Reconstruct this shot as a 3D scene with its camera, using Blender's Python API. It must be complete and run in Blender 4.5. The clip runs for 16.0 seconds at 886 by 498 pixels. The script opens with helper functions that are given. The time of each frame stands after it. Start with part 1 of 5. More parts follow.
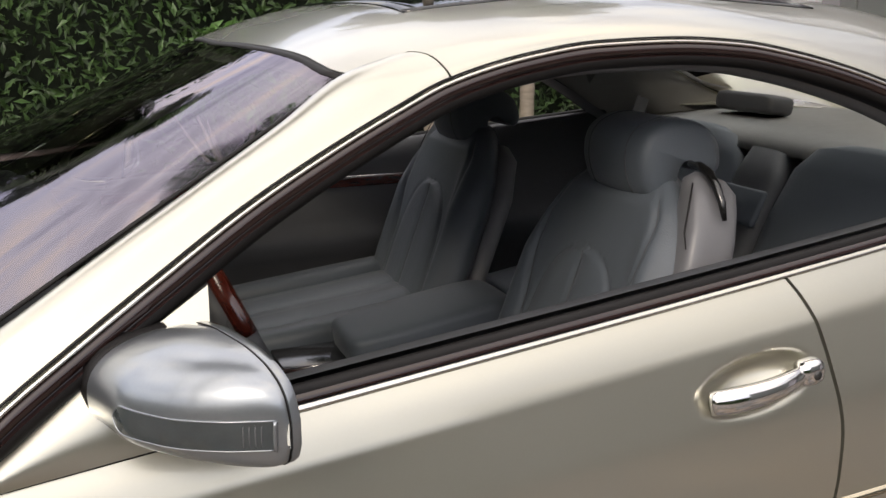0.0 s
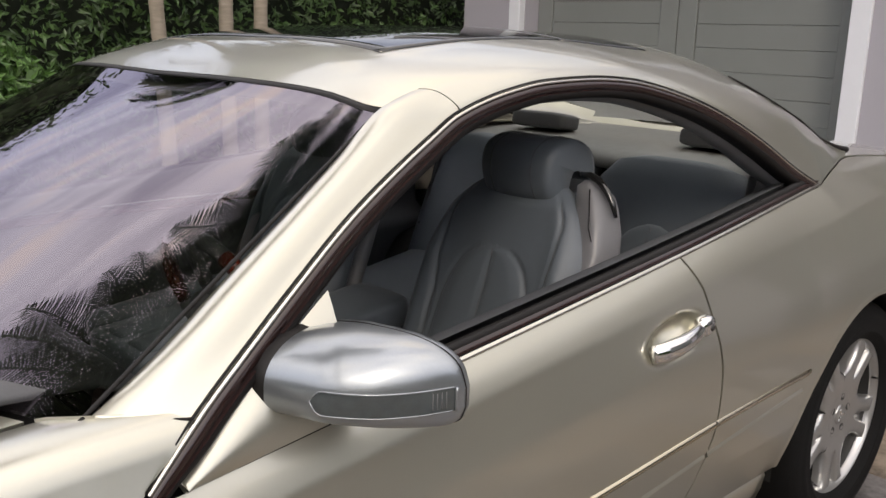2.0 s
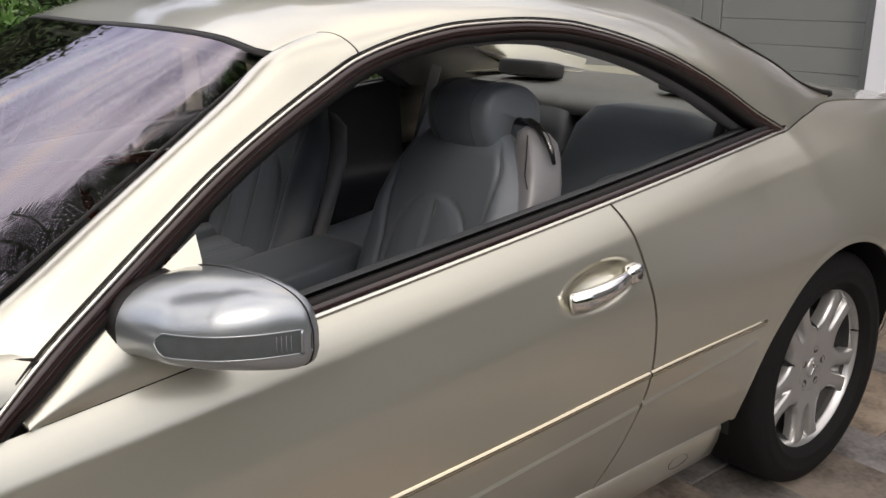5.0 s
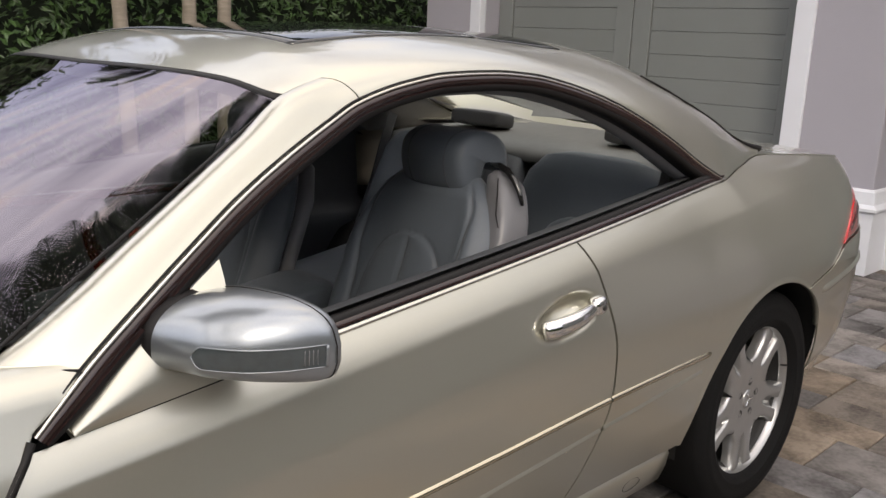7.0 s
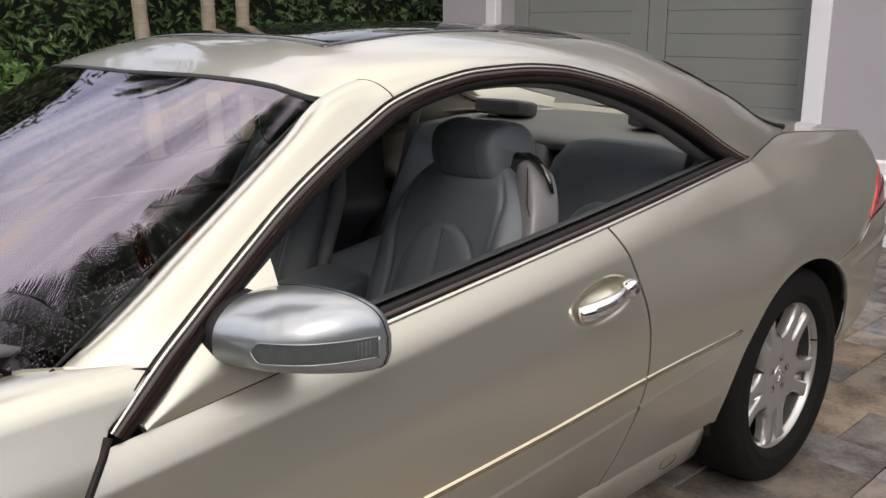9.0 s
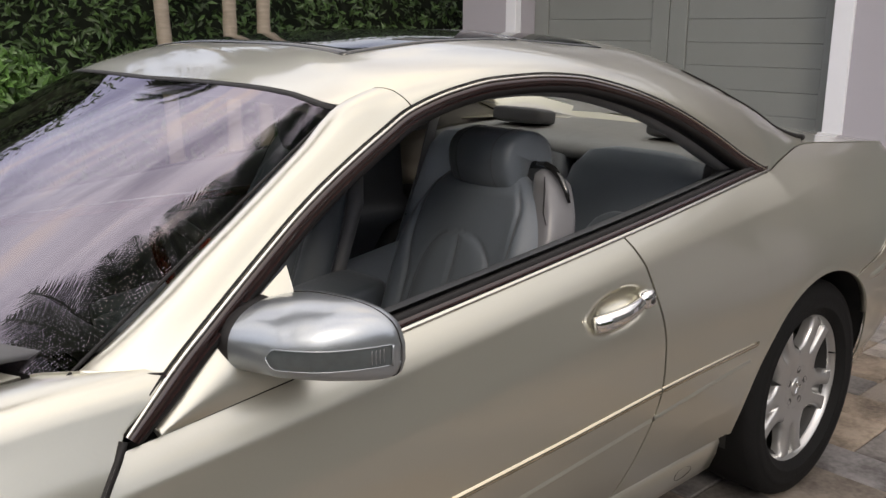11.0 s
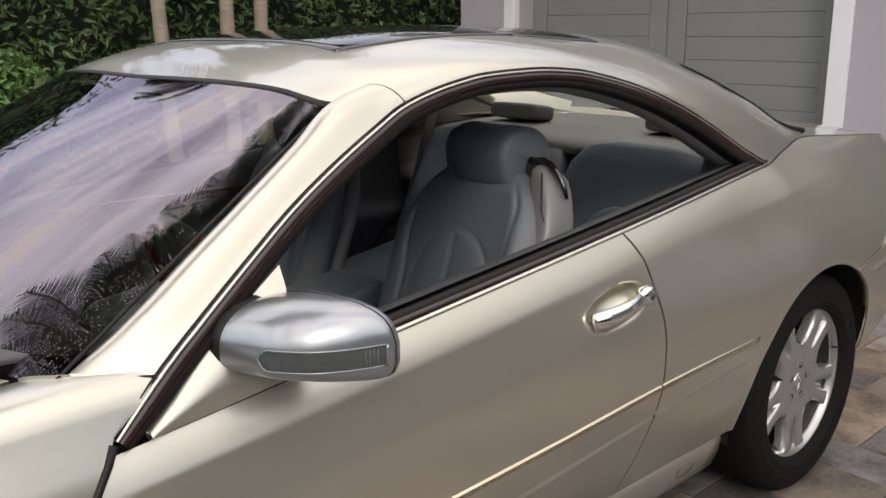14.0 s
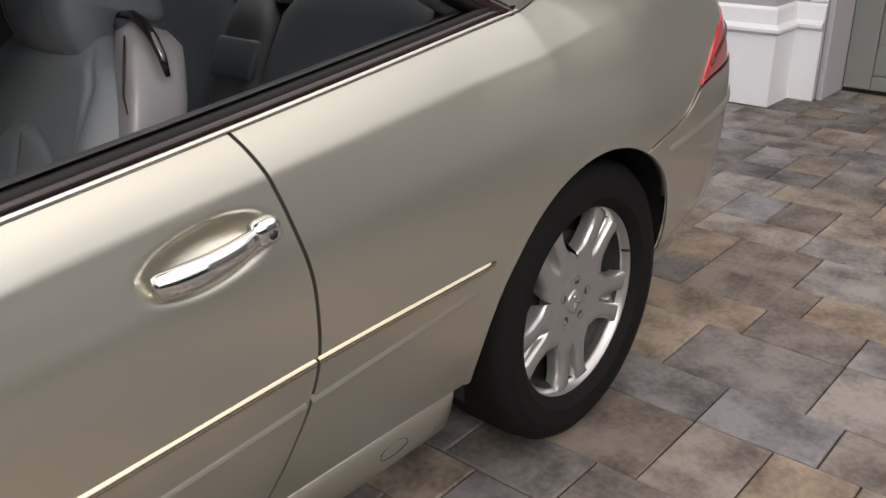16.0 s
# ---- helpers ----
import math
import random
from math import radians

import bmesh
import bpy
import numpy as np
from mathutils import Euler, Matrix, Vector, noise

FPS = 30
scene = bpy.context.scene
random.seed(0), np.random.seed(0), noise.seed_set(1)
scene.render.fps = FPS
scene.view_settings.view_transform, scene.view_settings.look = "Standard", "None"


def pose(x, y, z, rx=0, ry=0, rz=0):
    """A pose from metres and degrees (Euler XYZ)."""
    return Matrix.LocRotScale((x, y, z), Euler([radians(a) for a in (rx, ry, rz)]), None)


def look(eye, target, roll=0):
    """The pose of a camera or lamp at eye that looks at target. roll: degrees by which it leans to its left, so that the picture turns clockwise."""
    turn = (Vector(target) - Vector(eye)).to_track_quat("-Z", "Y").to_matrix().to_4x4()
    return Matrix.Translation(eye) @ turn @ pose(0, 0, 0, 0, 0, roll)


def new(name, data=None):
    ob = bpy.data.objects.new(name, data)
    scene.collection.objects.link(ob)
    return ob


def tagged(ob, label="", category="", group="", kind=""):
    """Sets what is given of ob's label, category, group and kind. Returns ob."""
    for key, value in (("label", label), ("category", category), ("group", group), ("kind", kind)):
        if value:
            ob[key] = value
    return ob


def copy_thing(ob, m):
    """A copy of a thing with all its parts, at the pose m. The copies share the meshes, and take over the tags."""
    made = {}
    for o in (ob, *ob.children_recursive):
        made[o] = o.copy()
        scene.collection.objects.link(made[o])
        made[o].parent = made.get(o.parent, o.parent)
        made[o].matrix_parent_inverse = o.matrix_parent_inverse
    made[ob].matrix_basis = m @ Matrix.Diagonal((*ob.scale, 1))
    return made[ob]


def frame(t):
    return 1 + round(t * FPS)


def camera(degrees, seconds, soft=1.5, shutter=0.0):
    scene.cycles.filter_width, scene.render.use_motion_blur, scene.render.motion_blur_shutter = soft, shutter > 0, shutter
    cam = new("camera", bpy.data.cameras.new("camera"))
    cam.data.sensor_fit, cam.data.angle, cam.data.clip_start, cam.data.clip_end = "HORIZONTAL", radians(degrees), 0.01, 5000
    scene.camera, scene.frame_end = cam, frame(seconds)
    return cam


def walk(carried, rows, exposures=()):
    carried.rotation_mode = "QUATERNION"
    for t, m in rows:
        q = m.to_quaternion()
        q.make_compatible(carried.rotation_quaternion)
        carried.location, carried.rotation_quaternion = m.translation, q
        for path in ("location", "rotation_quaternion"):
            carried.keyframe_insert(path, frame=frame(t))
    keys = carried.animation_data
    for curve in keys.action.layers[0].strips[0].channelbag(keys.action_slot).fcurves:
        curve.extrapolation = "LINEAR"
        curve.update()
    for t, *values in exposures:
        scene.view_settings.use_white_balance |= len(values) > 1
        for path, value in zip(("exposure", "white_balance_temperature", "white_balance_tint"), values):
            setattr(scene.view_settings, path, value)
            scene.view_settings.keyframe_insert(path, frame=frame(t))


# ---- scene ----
cam = camera(53.0, 16.0)
PATH = [
    (0, (-1.829, -1.813, 1.289), (-1.087, -0.026, 0.785), -0.1),
    (0.5, (-1.984, -1.748, 1.294), (-0.999, -0.064, 0.852), 1.2),
    (1, (-2.096, -1.648, 1.292), (-0.942, -0.094, 0.789), -1.5),
    (1.5, (-2.3, -1.717, 1.308), (-0.966, -0.311, 0.815), 0.1),
    (2, (-2.397, -1.75, 1.337), (-1.058, -0.343, 0.862), 1.5),
    (2.5, (-2.407, -1.778, 1.332), (-1.054, -0.392, 0.837), 1.1),
    (3, (-2.354, -1.819, 1.346), (-1.009, -0.426, 0.847), 0.3),
    (3.5, (-2.215, -1.892, 1.339), (-0.92, -0.468, 0.796), 1.1),
    (4, (-2.197, -1.905, 1.343), (-0.972, -0.428, 0.78), 1.0),
    (4.2, (-2.19, -1.908, 1.336), (-0.986, -0.425, 0.745), 0.4),
    (6.3, (-2.271, -1.927, 1.311), (-0.95, -0.504, 0.834), 1.1),
    (6.5, (-2.317, -1.935, 1.31), (-0.975, -0.527, 0.845), 1.3),
    (7, (-2.375, -1.931, 1.321), (-0.996, -0.558, 0.86), 2.4),
    (7.5, (-2.404, -1.935, 1.334), (-1.051, -0.539, 0.863), 1.5),
    (8, (-2.433, -1.957, 1.34), (-1.066, -0.579, 0.859), 0.8),
    (8.5, (-2.43, -1.949, 1.338), (-1.04, -0.602, 0.836), 0.5),
    (9, (-2.435, -1.949, 1.342), (-1.095, -0.548, 0.852), -0.1),
    (11.3, (-2.433, -1.953, 1.348), (-1.12, -0.522, 0.871), 0.3),
    (11.5, (-2.429, -1.944, 1.344), (-1.115, -0.513, 0.872), 0.4),
    (12, (-2.432, -1.933, 1.344), (-1.145, -0.475, 0.881), 0.4),
    (12.5, (-2.432, -1.93, 1.346), (-1.134, -0.481, 0.884), 0.5),
    (13, (-2.425, -1.931, 1.348), (-1.114, -0.494, 0.885), 0.5),
    (13.5, (-2.42, -1.938, 1.346), (-1.102, -0.506, 0.883), 0.2),
    (14, (-2.413, -1.946, 1.343), (-1.103, -0.514, 0.86), -0.3),
    (14.5, (-2.369, -1.948, 1.318), (-1.017, -0.579, 0.77), 0.3),
    (15, (-2.144, -1.987, 1.283), (-0.831, -0.611, 0.663), -2.5),
    (15.5, (-1.877, -1.951, 1.225), (-0.549, -0.624, 0.536), -4.2),
    (16, (-1.552, -1.807, 1.236), (-0.165, -0.602, 0.445), -0.8),
]
walk(cam, [(t, look(eye, target, roll)) for t, eye, target, roll in PATH])

# ---- world, sun ----
world = bpy.data.worlds.new("evening_sky")
scene.world = world
world.use_nodes = True
wn, wl = world.node_tree.nodes, world.node_tree.links
wn.clear()
w_out = wn.new("ShaderNodeOutputWorld")
w_bg = wn.new("ShaderNodeBackground")
w_sky = wn.new("ShaderNodeTexSky")
w_sky.sky_type, w_sky.sun_disc = "NISHITA", False
w_sky.sun_elevation, w_sky.sun_rotation = radians(34), radians(-137)
w_sky.dust_density = 2.0
w_co = wn.new("ShaderNodeTexCoord")
w_map = wn.new("ShaderNodeMapping")
w_map.inputs["Scale"].default_value = (1.0, 1.7, 3.2)
w_map.inputs["Rotation"].default_value = (0.2, 0.1, 0.6)
w_noise = wn.new("ShaderNodeTexNoise")
w_noise.inputs["Scale"].default_value = 2.7
w_noise.inputs["Detail"].default_value = 7
w_noise.inputs["Roughness"].default_value = 0.55
w_noise.inputs["Distortion"].default_value = 0.5
w_ramp = wn.new("ShaderNodeValToRGB")
e = w_ramp.color_ramp.elements
e[0].position, e[0].color = 0.36, (0.40, 0.39, 0.48, 1)
e[1].position, e[1].color = 0.74, (1.15, 0.98, 0.78, 1)
m1 = e.new(0.52)
m1.color = (0.72, 0.73, 0.82, 1)
w_gain = wn.new("ShaderNodeMix")
w_gain.data_type, w_gain.blend_type = "RGBA", "MULTIPLY"
w_gain.inputs["Factor"].default_value = 1.0
w_gain.inputs["B"].default_value = (13.0, 13.0, 13.0, 1)
w_mix = wn.new("ShaderNodeMix")
w_mix.data_type = "RGBA"
w_mix.inputs["Factor"].default_value = 0.80
wl.new(w_co.outputs["Generated"], w_map.inputs["Vector"])
wl.new(w_map.outputs["Vector"], w_noise.inputs["Vector"])
wl.new(w_noise.outputs["Fac"], w_ramp.inputs["Fac"])
wl.new(w_ramp.outputs["Color"], w_gain.inputs["A"])
wl.new(w_sky.outputs["Color"], w_mix.inputs["A"])
wl.new(w_gain.outputs["Result"], w_mix.inputs["B"])
w_sep = wn.new("ShaderNodeSeparateXYZ")
w_elev = wn.new("ShaderNodeValToRGB")
g = w_elev.color_ramp.elements
g[0].position, g[0].color = 0.0, (1.05, 0.95, 0.79, 1)
g[1].position, g[1].color = 0.80, (1.95, 1.82, 1.60, 1)
m2 = g.new(0.30)
m2.color = (0.98, 1.00, 1.02, 1)
w_tone = wn.new("ShaderNodeMix")
w_tone.data_type, w_tone.blend_type = "RGBA", "MULTIPLY"
w_tone.inputs["Factor"].default_value = 1.0
wl.new(w_co.outputs["Generated"], w_sep.inputs["Vector"])
wl.new(w_sep.outputs["Z"], w_elev.inputs["Fac"])
wl.new(w_mix.outputs["Result"], w_tone.inputs["A"])
wl.new(w_elev.outputs["Color"], w_tone.inputs["B"])
# brighter towards the evening sun in front of the car
w_side = wn.new("ShaderNodeMapRange")
w_side.inputs["From Min"].default_value, w_side.inputs["From Max"].default_value = 0.10, 0.95
w_side.inputs["To Min"].default_value, w_side.inputs["To Max"].default_value = 1.16, 0.60
w_glow = wn.new("ShaderNodeMix")
w_glow.data_type, w_glow.blend_type = "RGBA", "MULTIPLY"
w_glow.inputs["Factor"].default_value = 1.0
wl.new(w_sep.outputs["X"], w_side.inputs["Value"])
wl.new(w_tone.outputs["Result"], w_glow.inputs["A"])
wl.new(w_side.outputs["Result"], w_glow.inputs["B"])
wl.new(w_glow.outputs["Result"], w_bg.inputs["Color"])
w_bg.inputs["Strength"].default_value = 0.130
wl.new(w_bg.outputs["Background"], w_out.inputs["Surface"])

sun_data = bpy.data.lights.new("sun", "SUN")
sun_data.energy, sun_data.angle, sun_data.color = 1.0, radians(14), (1.0, 0.88, 0.72)
sun = new("sun", sun_data)
sun.matrix_world = look((-6.0, -6.5, 6.0), (0, 0, 0))

# ---- materials ----
def material(name, color, rough=0.5, metal=0.0, vary=0.0, scale=8.0, bump=0.0, bump_scale=60.0, coat=0.0, color2=None, spec=0.5, piece=0.0, sheen=0.0, stretch=(1, 1, 1), rough_vary=0.0, lo=0.45, hi=0.95):
    """A principled surface with colour variation at two scales and fine relief."""
    m = bpy.data.materials.new(name)
    m.use_nodes = True
    n, l = m.node_tree.nodes, m.node_tree.links
    p = n["Principled BSDF"]
    p.inputs["Roughness"].default_value = rough
    p.inputs["Metallic"].default_value = metal
    p.inputs["Specular IOR Level"].default_value = spec
    p.inputs["Coat Weight"].default_value = coat
    p.inputs["Coat Roughness"].default_value = 0.04
    p.inputs["Sheen Weight"].default_value = sheen
    c2 = color2 or tuple(c * 0.6 for c in color)
    p.inputs["Base Color"].default_value = (*color, 1)
    co = n.new("ShaderNodeTexCoord")
    mp = n.new("ShaderNodeMapping")
    mp.inputs["Scale"].default_value = stretch
    l.new(co.outputs["Object"], mp.inputs["Vector"])
    if piece:
        who, far = n.new("ShaderNodeObjectInfo"), n.new("ShaderNodeVectorMath")
        far.operation = "SCALE"
        far.inputs[0].default_value = (37.0, 91.0, 53.0)
        l.new(who.outputs["Random"], far.inputs["Scale"])
        l.new(far.outputs["Vector"], mp.inputs["Location"])
    if vary or piece:
        big, fine = n.new("ShaderNodeTexNoise"), n.new("ShaderNodeTexNoise")
        big.inputs["Scale"].default_value, fine.inputs["Scale"].default_value = scale, scale * 9
        big.inputs["Detail"].default_value = fine.inputs["Detail"].default_value = 4
        add = n.new("ShaderNodeMath")
        add.operation = "MULTIPLY_ADD"
        add.inputs[1].default_value = 0.35
        l.new(mp.outputs["Vector"], big.inputs["Vector"])
        l.new(mp.outputs["Vector"], fine.inputs["Vector"])
        l.new(fine.outputs["Fac"], add.inputs[0])
        l.new(big.outputs["Fac"], add.inputs[2])
        last = add.outputs[0]
        rng = n.new("ShaderNodeMapRange")
        rng.inputs["From Min"].default_value, rng.inputs["From Max"].default_value = lo, hi
        rng.inputs["To Max"].default_value = vary
        l.new(last, rng.inputs["Value"])
        mix = n.new("ShaderNodeMix")
        mix.data_type = "RGBA"
        mix.inputs["A"].default_value, mix.inputs["B"].default_value = (*color, 1), (*c2, 1)
        l.new(rng.outputs["Result"], mix.inputs["Factor"])
        out = mix.outputs["Result"]
        if piece:
            inf = n.new("ShaderNodeObjectInfo")
            hsv = n.new("ShaderNodeHueSaturation")
            r2 = n.new("ShaderNodeMapRange")
            r2.inputs["To Min"].default_value, r2.inputs["To Max"].default_value = 1 - piece, 1 + piece
            l.new(inf.outputs["Random"], r2.inputs["Value"])
            l.new(r2.outputs["Result"], hsv.inputs["Value"])
            l.new(out, hsv.inputs["Color"])
            out = hsv.outputs["Color"]
        l.new(out, p.inputs["Base Color"])
        if rough_vary:
            r3 = n.new("ShaderNodeMapRange")
            r3.inputs["From Min"].default_value, r3.inputs["From Max"].default_value = 0.4, 1.0
            r3.inputs["To Min"].default_value, r3.inputs["To Max"].default_value = rough - rough_vary, rough + rough_vary
            l.new(last, r3.inputs["Value"])
            l.new(r3.outputs["Result"], p.inputs["Roughness"])
    if bump:
        bn = n.new("ShaderNodeTexNoise")
        bn.inputs["Scale"].default_value, bn.inputs["Detail"].default_value = bump_scale, 4
        l.new(mp.outputs["Vector"], bn.inputs["Vector"])
        bp = n.new("ShaderNodeBump")
        bp.inputs["Strength"].default_value, bp.inputs["Distance"].default_value = bump, 0.01
        l.new(bn.outputs["Fac"], bp.inputs["Height"])
        l.new(bp.outputs["Normal"], p.inputs["Normal"])
    return m


def glass_material(name, tint, gloss=(1, 1, 1), ior=1.5):
    """Thin laminated pane: clear with a tint, its gloss by Fresnel."""
    m = bpy.data.materials.new(name)
    m.use_nodes = True
    n, l = m.node_tree.nodes, m.node_tree.links
    n.remove(n["Principled BSDF"])
    tr, gl, fr, mx = n.new("ShaderNodeBsdfTransparent"), n.new("ShaderNodeBsdfGlossy"), n.new("ShaderNodeFresnel"), n.new("ShaderNodeMixShader")
    tr.inputs["Color"].default_value = (*tint, 1)
    gl.inputs["Color"].default_value = (*gloss, 1)
    gl.inputs["Roughness"].default_value = 0.0
    fr.inputs["IOR"].default_value = ior
    l.new(fr.outputs["Fac"], mx.inputs["Fac"])
    l.new(tr.outputs["BSDF"], mx.inputs[1])
    l.new(gl.outputs["BSDF"], mx.inputs[2])
    l.new(mx.outputs["Shader"], n["Material Output"].inputs["Surface"])
    return m


PAINT = material("champagne_metallic_paint", (0.558, 0.546, 0.466), 0.33, 0.88, vary=0.06, scale=260, coat=1.0, color2=(0.41, 0.392, 0.315))
# mirror paint with the bluish sky reflection put into its colour
SKY_TINT_PAINT = material("sky_tinted_mirror_paint", (0.33, 0.355, 0.38), 0.29, 0.78, vary=0.12, scale=260, coat=1.0)
CHROME = material("polished_chrome", (0.85, 0.84, 0.82), 0.09, 1.0, vary=0.08, scale=30)
SATIN_CHROME = material("satin_window_chrome", (0.70, 0.675, 0.61), 0.20, 1.0, vary=0.12, scale=30)
# plain chrome whose golden reflections are put into the base colour
WARM_REFLECTION_CHROME = material("satin_chrome_warm_reflection", (0.66, 0.59, 0.44), 0.11, 1.0, vary=0.15, scale=30)
RUBBER = material("black_rubber_seal", (0.010, 0.009, 0.009), 0.55, spec=0.3, vary=0.4, scale=20, bump=0.08, bump_scale=220)
GLOSS_TRIM = material("dark_gloss_trim", (0.022, 0.010, 0.009), 0.16, vary=0.3, scale=15, coat=0.35)
TYRE = material("tyre_rubber", (0.0045, 0.0045, 0.005), 0.8, vary=0.5, scale=18, bump=0.15, bump_scale=160, color2=(0.008, 0.0078, 0.0075), spec=0.2)
ALLOY = material("silver_alloy", (0.42, 0.42, 0.42), 0.30, 0.75, vary=0.15, scale=30, coat=0.5)
DARK_METAL = material("brake_steel", (0.10, 0.10, 0.10), 0.5, 0.8, vary=0.5, scale=20)
BLACK_PLASTIC = material("black_plastic", (0.007, 0.007, 0.0075), 0.6, vary=0.3, scale=30, bump=0.1, bump_scale=300)
BLACK_GLOSS = material("black_gloss_plastic", (0.010, 0.010, 0.010), 0.18, vary=0.3, scale=20, coat=0.5)
LEATHER = material("grey_leather", (0.110, 0.128, 0.150), 0.44, vary=0.25, scale=9, bump=0.18, bump_scale=420, sheen=0.1)
LEATHER_DARK = material("charcoal_leather", (0.085, 0.088, 0.095), 0.5, vary=0.25, scale=9, bump=0.18, bump_scale=420)
SHELL_GREY = material("satin_grey_seat_plastic", (0.17, 0.17, 0.18), 0.33, vary=0.15, scale=12, bump=0.05, bump_scale=300)
# near-black green, the shade between hedge leaves put into the colour
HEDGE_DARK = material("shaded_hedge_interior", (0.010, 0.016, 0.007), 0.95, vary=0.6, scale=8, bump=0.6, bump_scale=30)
SEAM = material("seat_piping", (0.17, 0.17, 0.175), 0.5)
PLASTIC_GREY = material("grey_moulded_plastic", (0.24, 0.24, 0.25), 0.40, vary=0.15, scale=12, bump=0.06, bump_scale=300)
FABRIC = material("grey_headliner_cloth", (0.30, 0.30, 0.29), 0.9, vary=0.2, scale=30, bump=0.2, bump_scale=500)
CARPET = material("dark_carpet", (0.035, 0.035, 0.037), 0.95, vary=0.4, scale=60, bump=0.5, bump_scale=300)
WOOD = material("burr_walnut_veneer", (0.10, 0.018, 0.010), 0.2, vary=0.8, scale=14, coat=1.0, color2=(0.03, 0.006, 0.004), stretch=(1, 5, 5))
SCREEN_GLASS = glass_material("coated_windscreen_glass", (0.42, 0.46, 0.43), (0.94, 0.86, 0.97), 2.5)
REAR_GLASS = glass_material("rear_window_glass", (0.80, 0.84, 0.82), (1, 1, 1), 1.6)
ROOF_GLASS = material("dark_tinted_glass", (0.008, 0.009, 0.009), 0.03, spec=0.8)
LENS_GREY = material("smoked_indicator_lens", (0.055, 0.066, 0.070), 0.12, vary=0.6, scale=50, coat=1.0, color2=(0.034, 0.040, 0.042))
LENS_RED = material("red_tail_lens", (0.50, 0.012, 0.016), 0.10, vary=0.4, scale=40, coat=1.0, color2=(0.25, 0.006, 0.01))
MIRROR_GLASS = material("mirror_glass", (0.9, 0.9, 0.9), 0.01, 1.0)
STUCCO = material("grey_lilac_stucco", (0.37, 0.36, 0.40), 0.85, vary=0.25, scale=3, bump=0.07, bump_scale=90, color2=(0.33, 0.325, 0.36))
WHITE_TRIM = material("white_painted_trim", (0.72, 0.74, 0.79), 0.5, vary=0.2, scale=5, bump=0.05, bump_scale=60, color2=(0.62, 0.64, 0.68))
DOOR_PAINT = material("grey_green_door_paint", (0.205, 0.218, 0.212), 0.42, vary=0.25, scale=4, bump=0.06, bump_scale=50, color2=(0.17, 0.176, 0.17))
BARK = material("pale_palm_bark", (0.36, 0.31, 0.25), 0.85, vary=0.7, scale=9, bump=0.5, bump_scale=30, color2=(0.20, 0.17, 0.13), stretch=(1, 1, 5))
SOIL = material("dark_soil", (0.03, 0.024, 0.018), 0.95, vary=0.6, scale=6, bump=0.6, bump_scale=40)
JOINT = material("paver_joint_sand", (0.060, 0.052, 0.046), 0.95, vary=0.5, scale=20, bump=0.4, bump_scale=200)
ASPHALT = material("grey_ground", (0.16, 0.15, 0.14), 0.9, vary=0.5, scale=1.2, bump=0.3, bump_scale=60)
ROOFING = material("grey_roof_tile", (0.16, 0.15, 0.15), 0.8, vary=0.5, scale=4)


def leaf_material(name, a, b):
    m = material(name, a, 0.42, vary=0.5, scale=3, color2=b, spec=0.5)
    n, l = m.node_tree.nodes, m.node_tree.links
    geo, hsv, rng = n.new("ShaderNodeNewGeometry"), n.new("ShaderNodeHueSaturation"), n.new("ShaderNodeMapRange")
    rng.inputs["To Min"].default_value, rng.inputs["To Max"].default_value = 0.45, 1.6
    l.new(geo.outputs["Random Per Island"], rng.inputs["Value"])
    l.new(rng.outputs["Result"], hsv.inputs["Value"])
    p = n["Principled BSDF"]
    src = p.inputs["Base Color"].links[0].from_socket
    l.new(src, hsv.inputs["Color"])
    l.new(hsv.outputs["Color"], p.inputs["Base Color"])
    return m


LEAF = leaf_material("hedge_leaf", (0.060, 0.112, 0.030), (0.026, 0.056, 0.017))
LEAF_BRIGHT = leaf_material("glossy_shrub_leaf", (0.075, 0.150, 0.032), (0.030, 0.075, 0.018))
FROND = leaf_material("palm_frond", (0.040, 0.070, 0.022), (0.020, 0.036, 0.014))


# ---- building helpers ----
def curve(*points):
    """A smooth function through (x, value) points, level runs kept level."""
    xs = np.array([p[0] for p in points], float)
    ys = np.array([p[1] for p in points], float)
    h = np.diff(xs)
    d = np.diff(ys) / h
    m = np.zeros(len(xs))
    m[0], m[-1] = d[0], d[-1]
    for i in range(1, len(xs) - 1):
        if d[i - 1] * d[i] > 0:
            w1, w2 = 2 * h[i] + h[i - 1], h[i] + 2 * h[i - 1]
            m[i] = (w1 + w2) / (w1 / d[i - 1] + w2 / d[i])

    def f(x):
        x = min(max(x, xs[0]), xs[-1])
        i = min(int(np.searchsorted(xs, x, side="right")) - 1, len(xs) - 2)
        t = (x - xs[i]) / h[i]
        return float((2 * t**3 - 3 * t**2 + 1) * ys[i] + (t**3 - 2 * t**2 + t) * h[i] * m[i] + (3 * t**2 - 2 * t**3) * ys[i + 1] + (t**3 - t**2) * h[i] * m[i + 1])
    return f


def lerp(a, b, t):
    return a + (b - a) * t


def spread(a, b, n):
    return [a + (b - a) * i / (n - 1) for i in range(n)]


def mesh_of(bm, name, mat, smooth=True):
    me = bpy.data.meshes.new(name)
    bm.normal_update()
    bm.to_mesh(me)
    bm.free()
    if mat:
        me.materials.append(mat)
    if smooth:
        for p in me.polygons:
            p.use_smooth = True
    return me


def part(name, bm, mat, parent=None, label="", smooth=True, sharp=None):
    """Links a bmesh as one mesh object under a thing."""
    me = mesh_of(bm, name, mat, smooth)
    if smooth and sharp:
        me.set_sharp_from_angle(angle=radians(sharp))
    ob = new(name, me)
    if parent:
        ob.parent = parent
    if label:
        tagged(ob, label)
    return ob


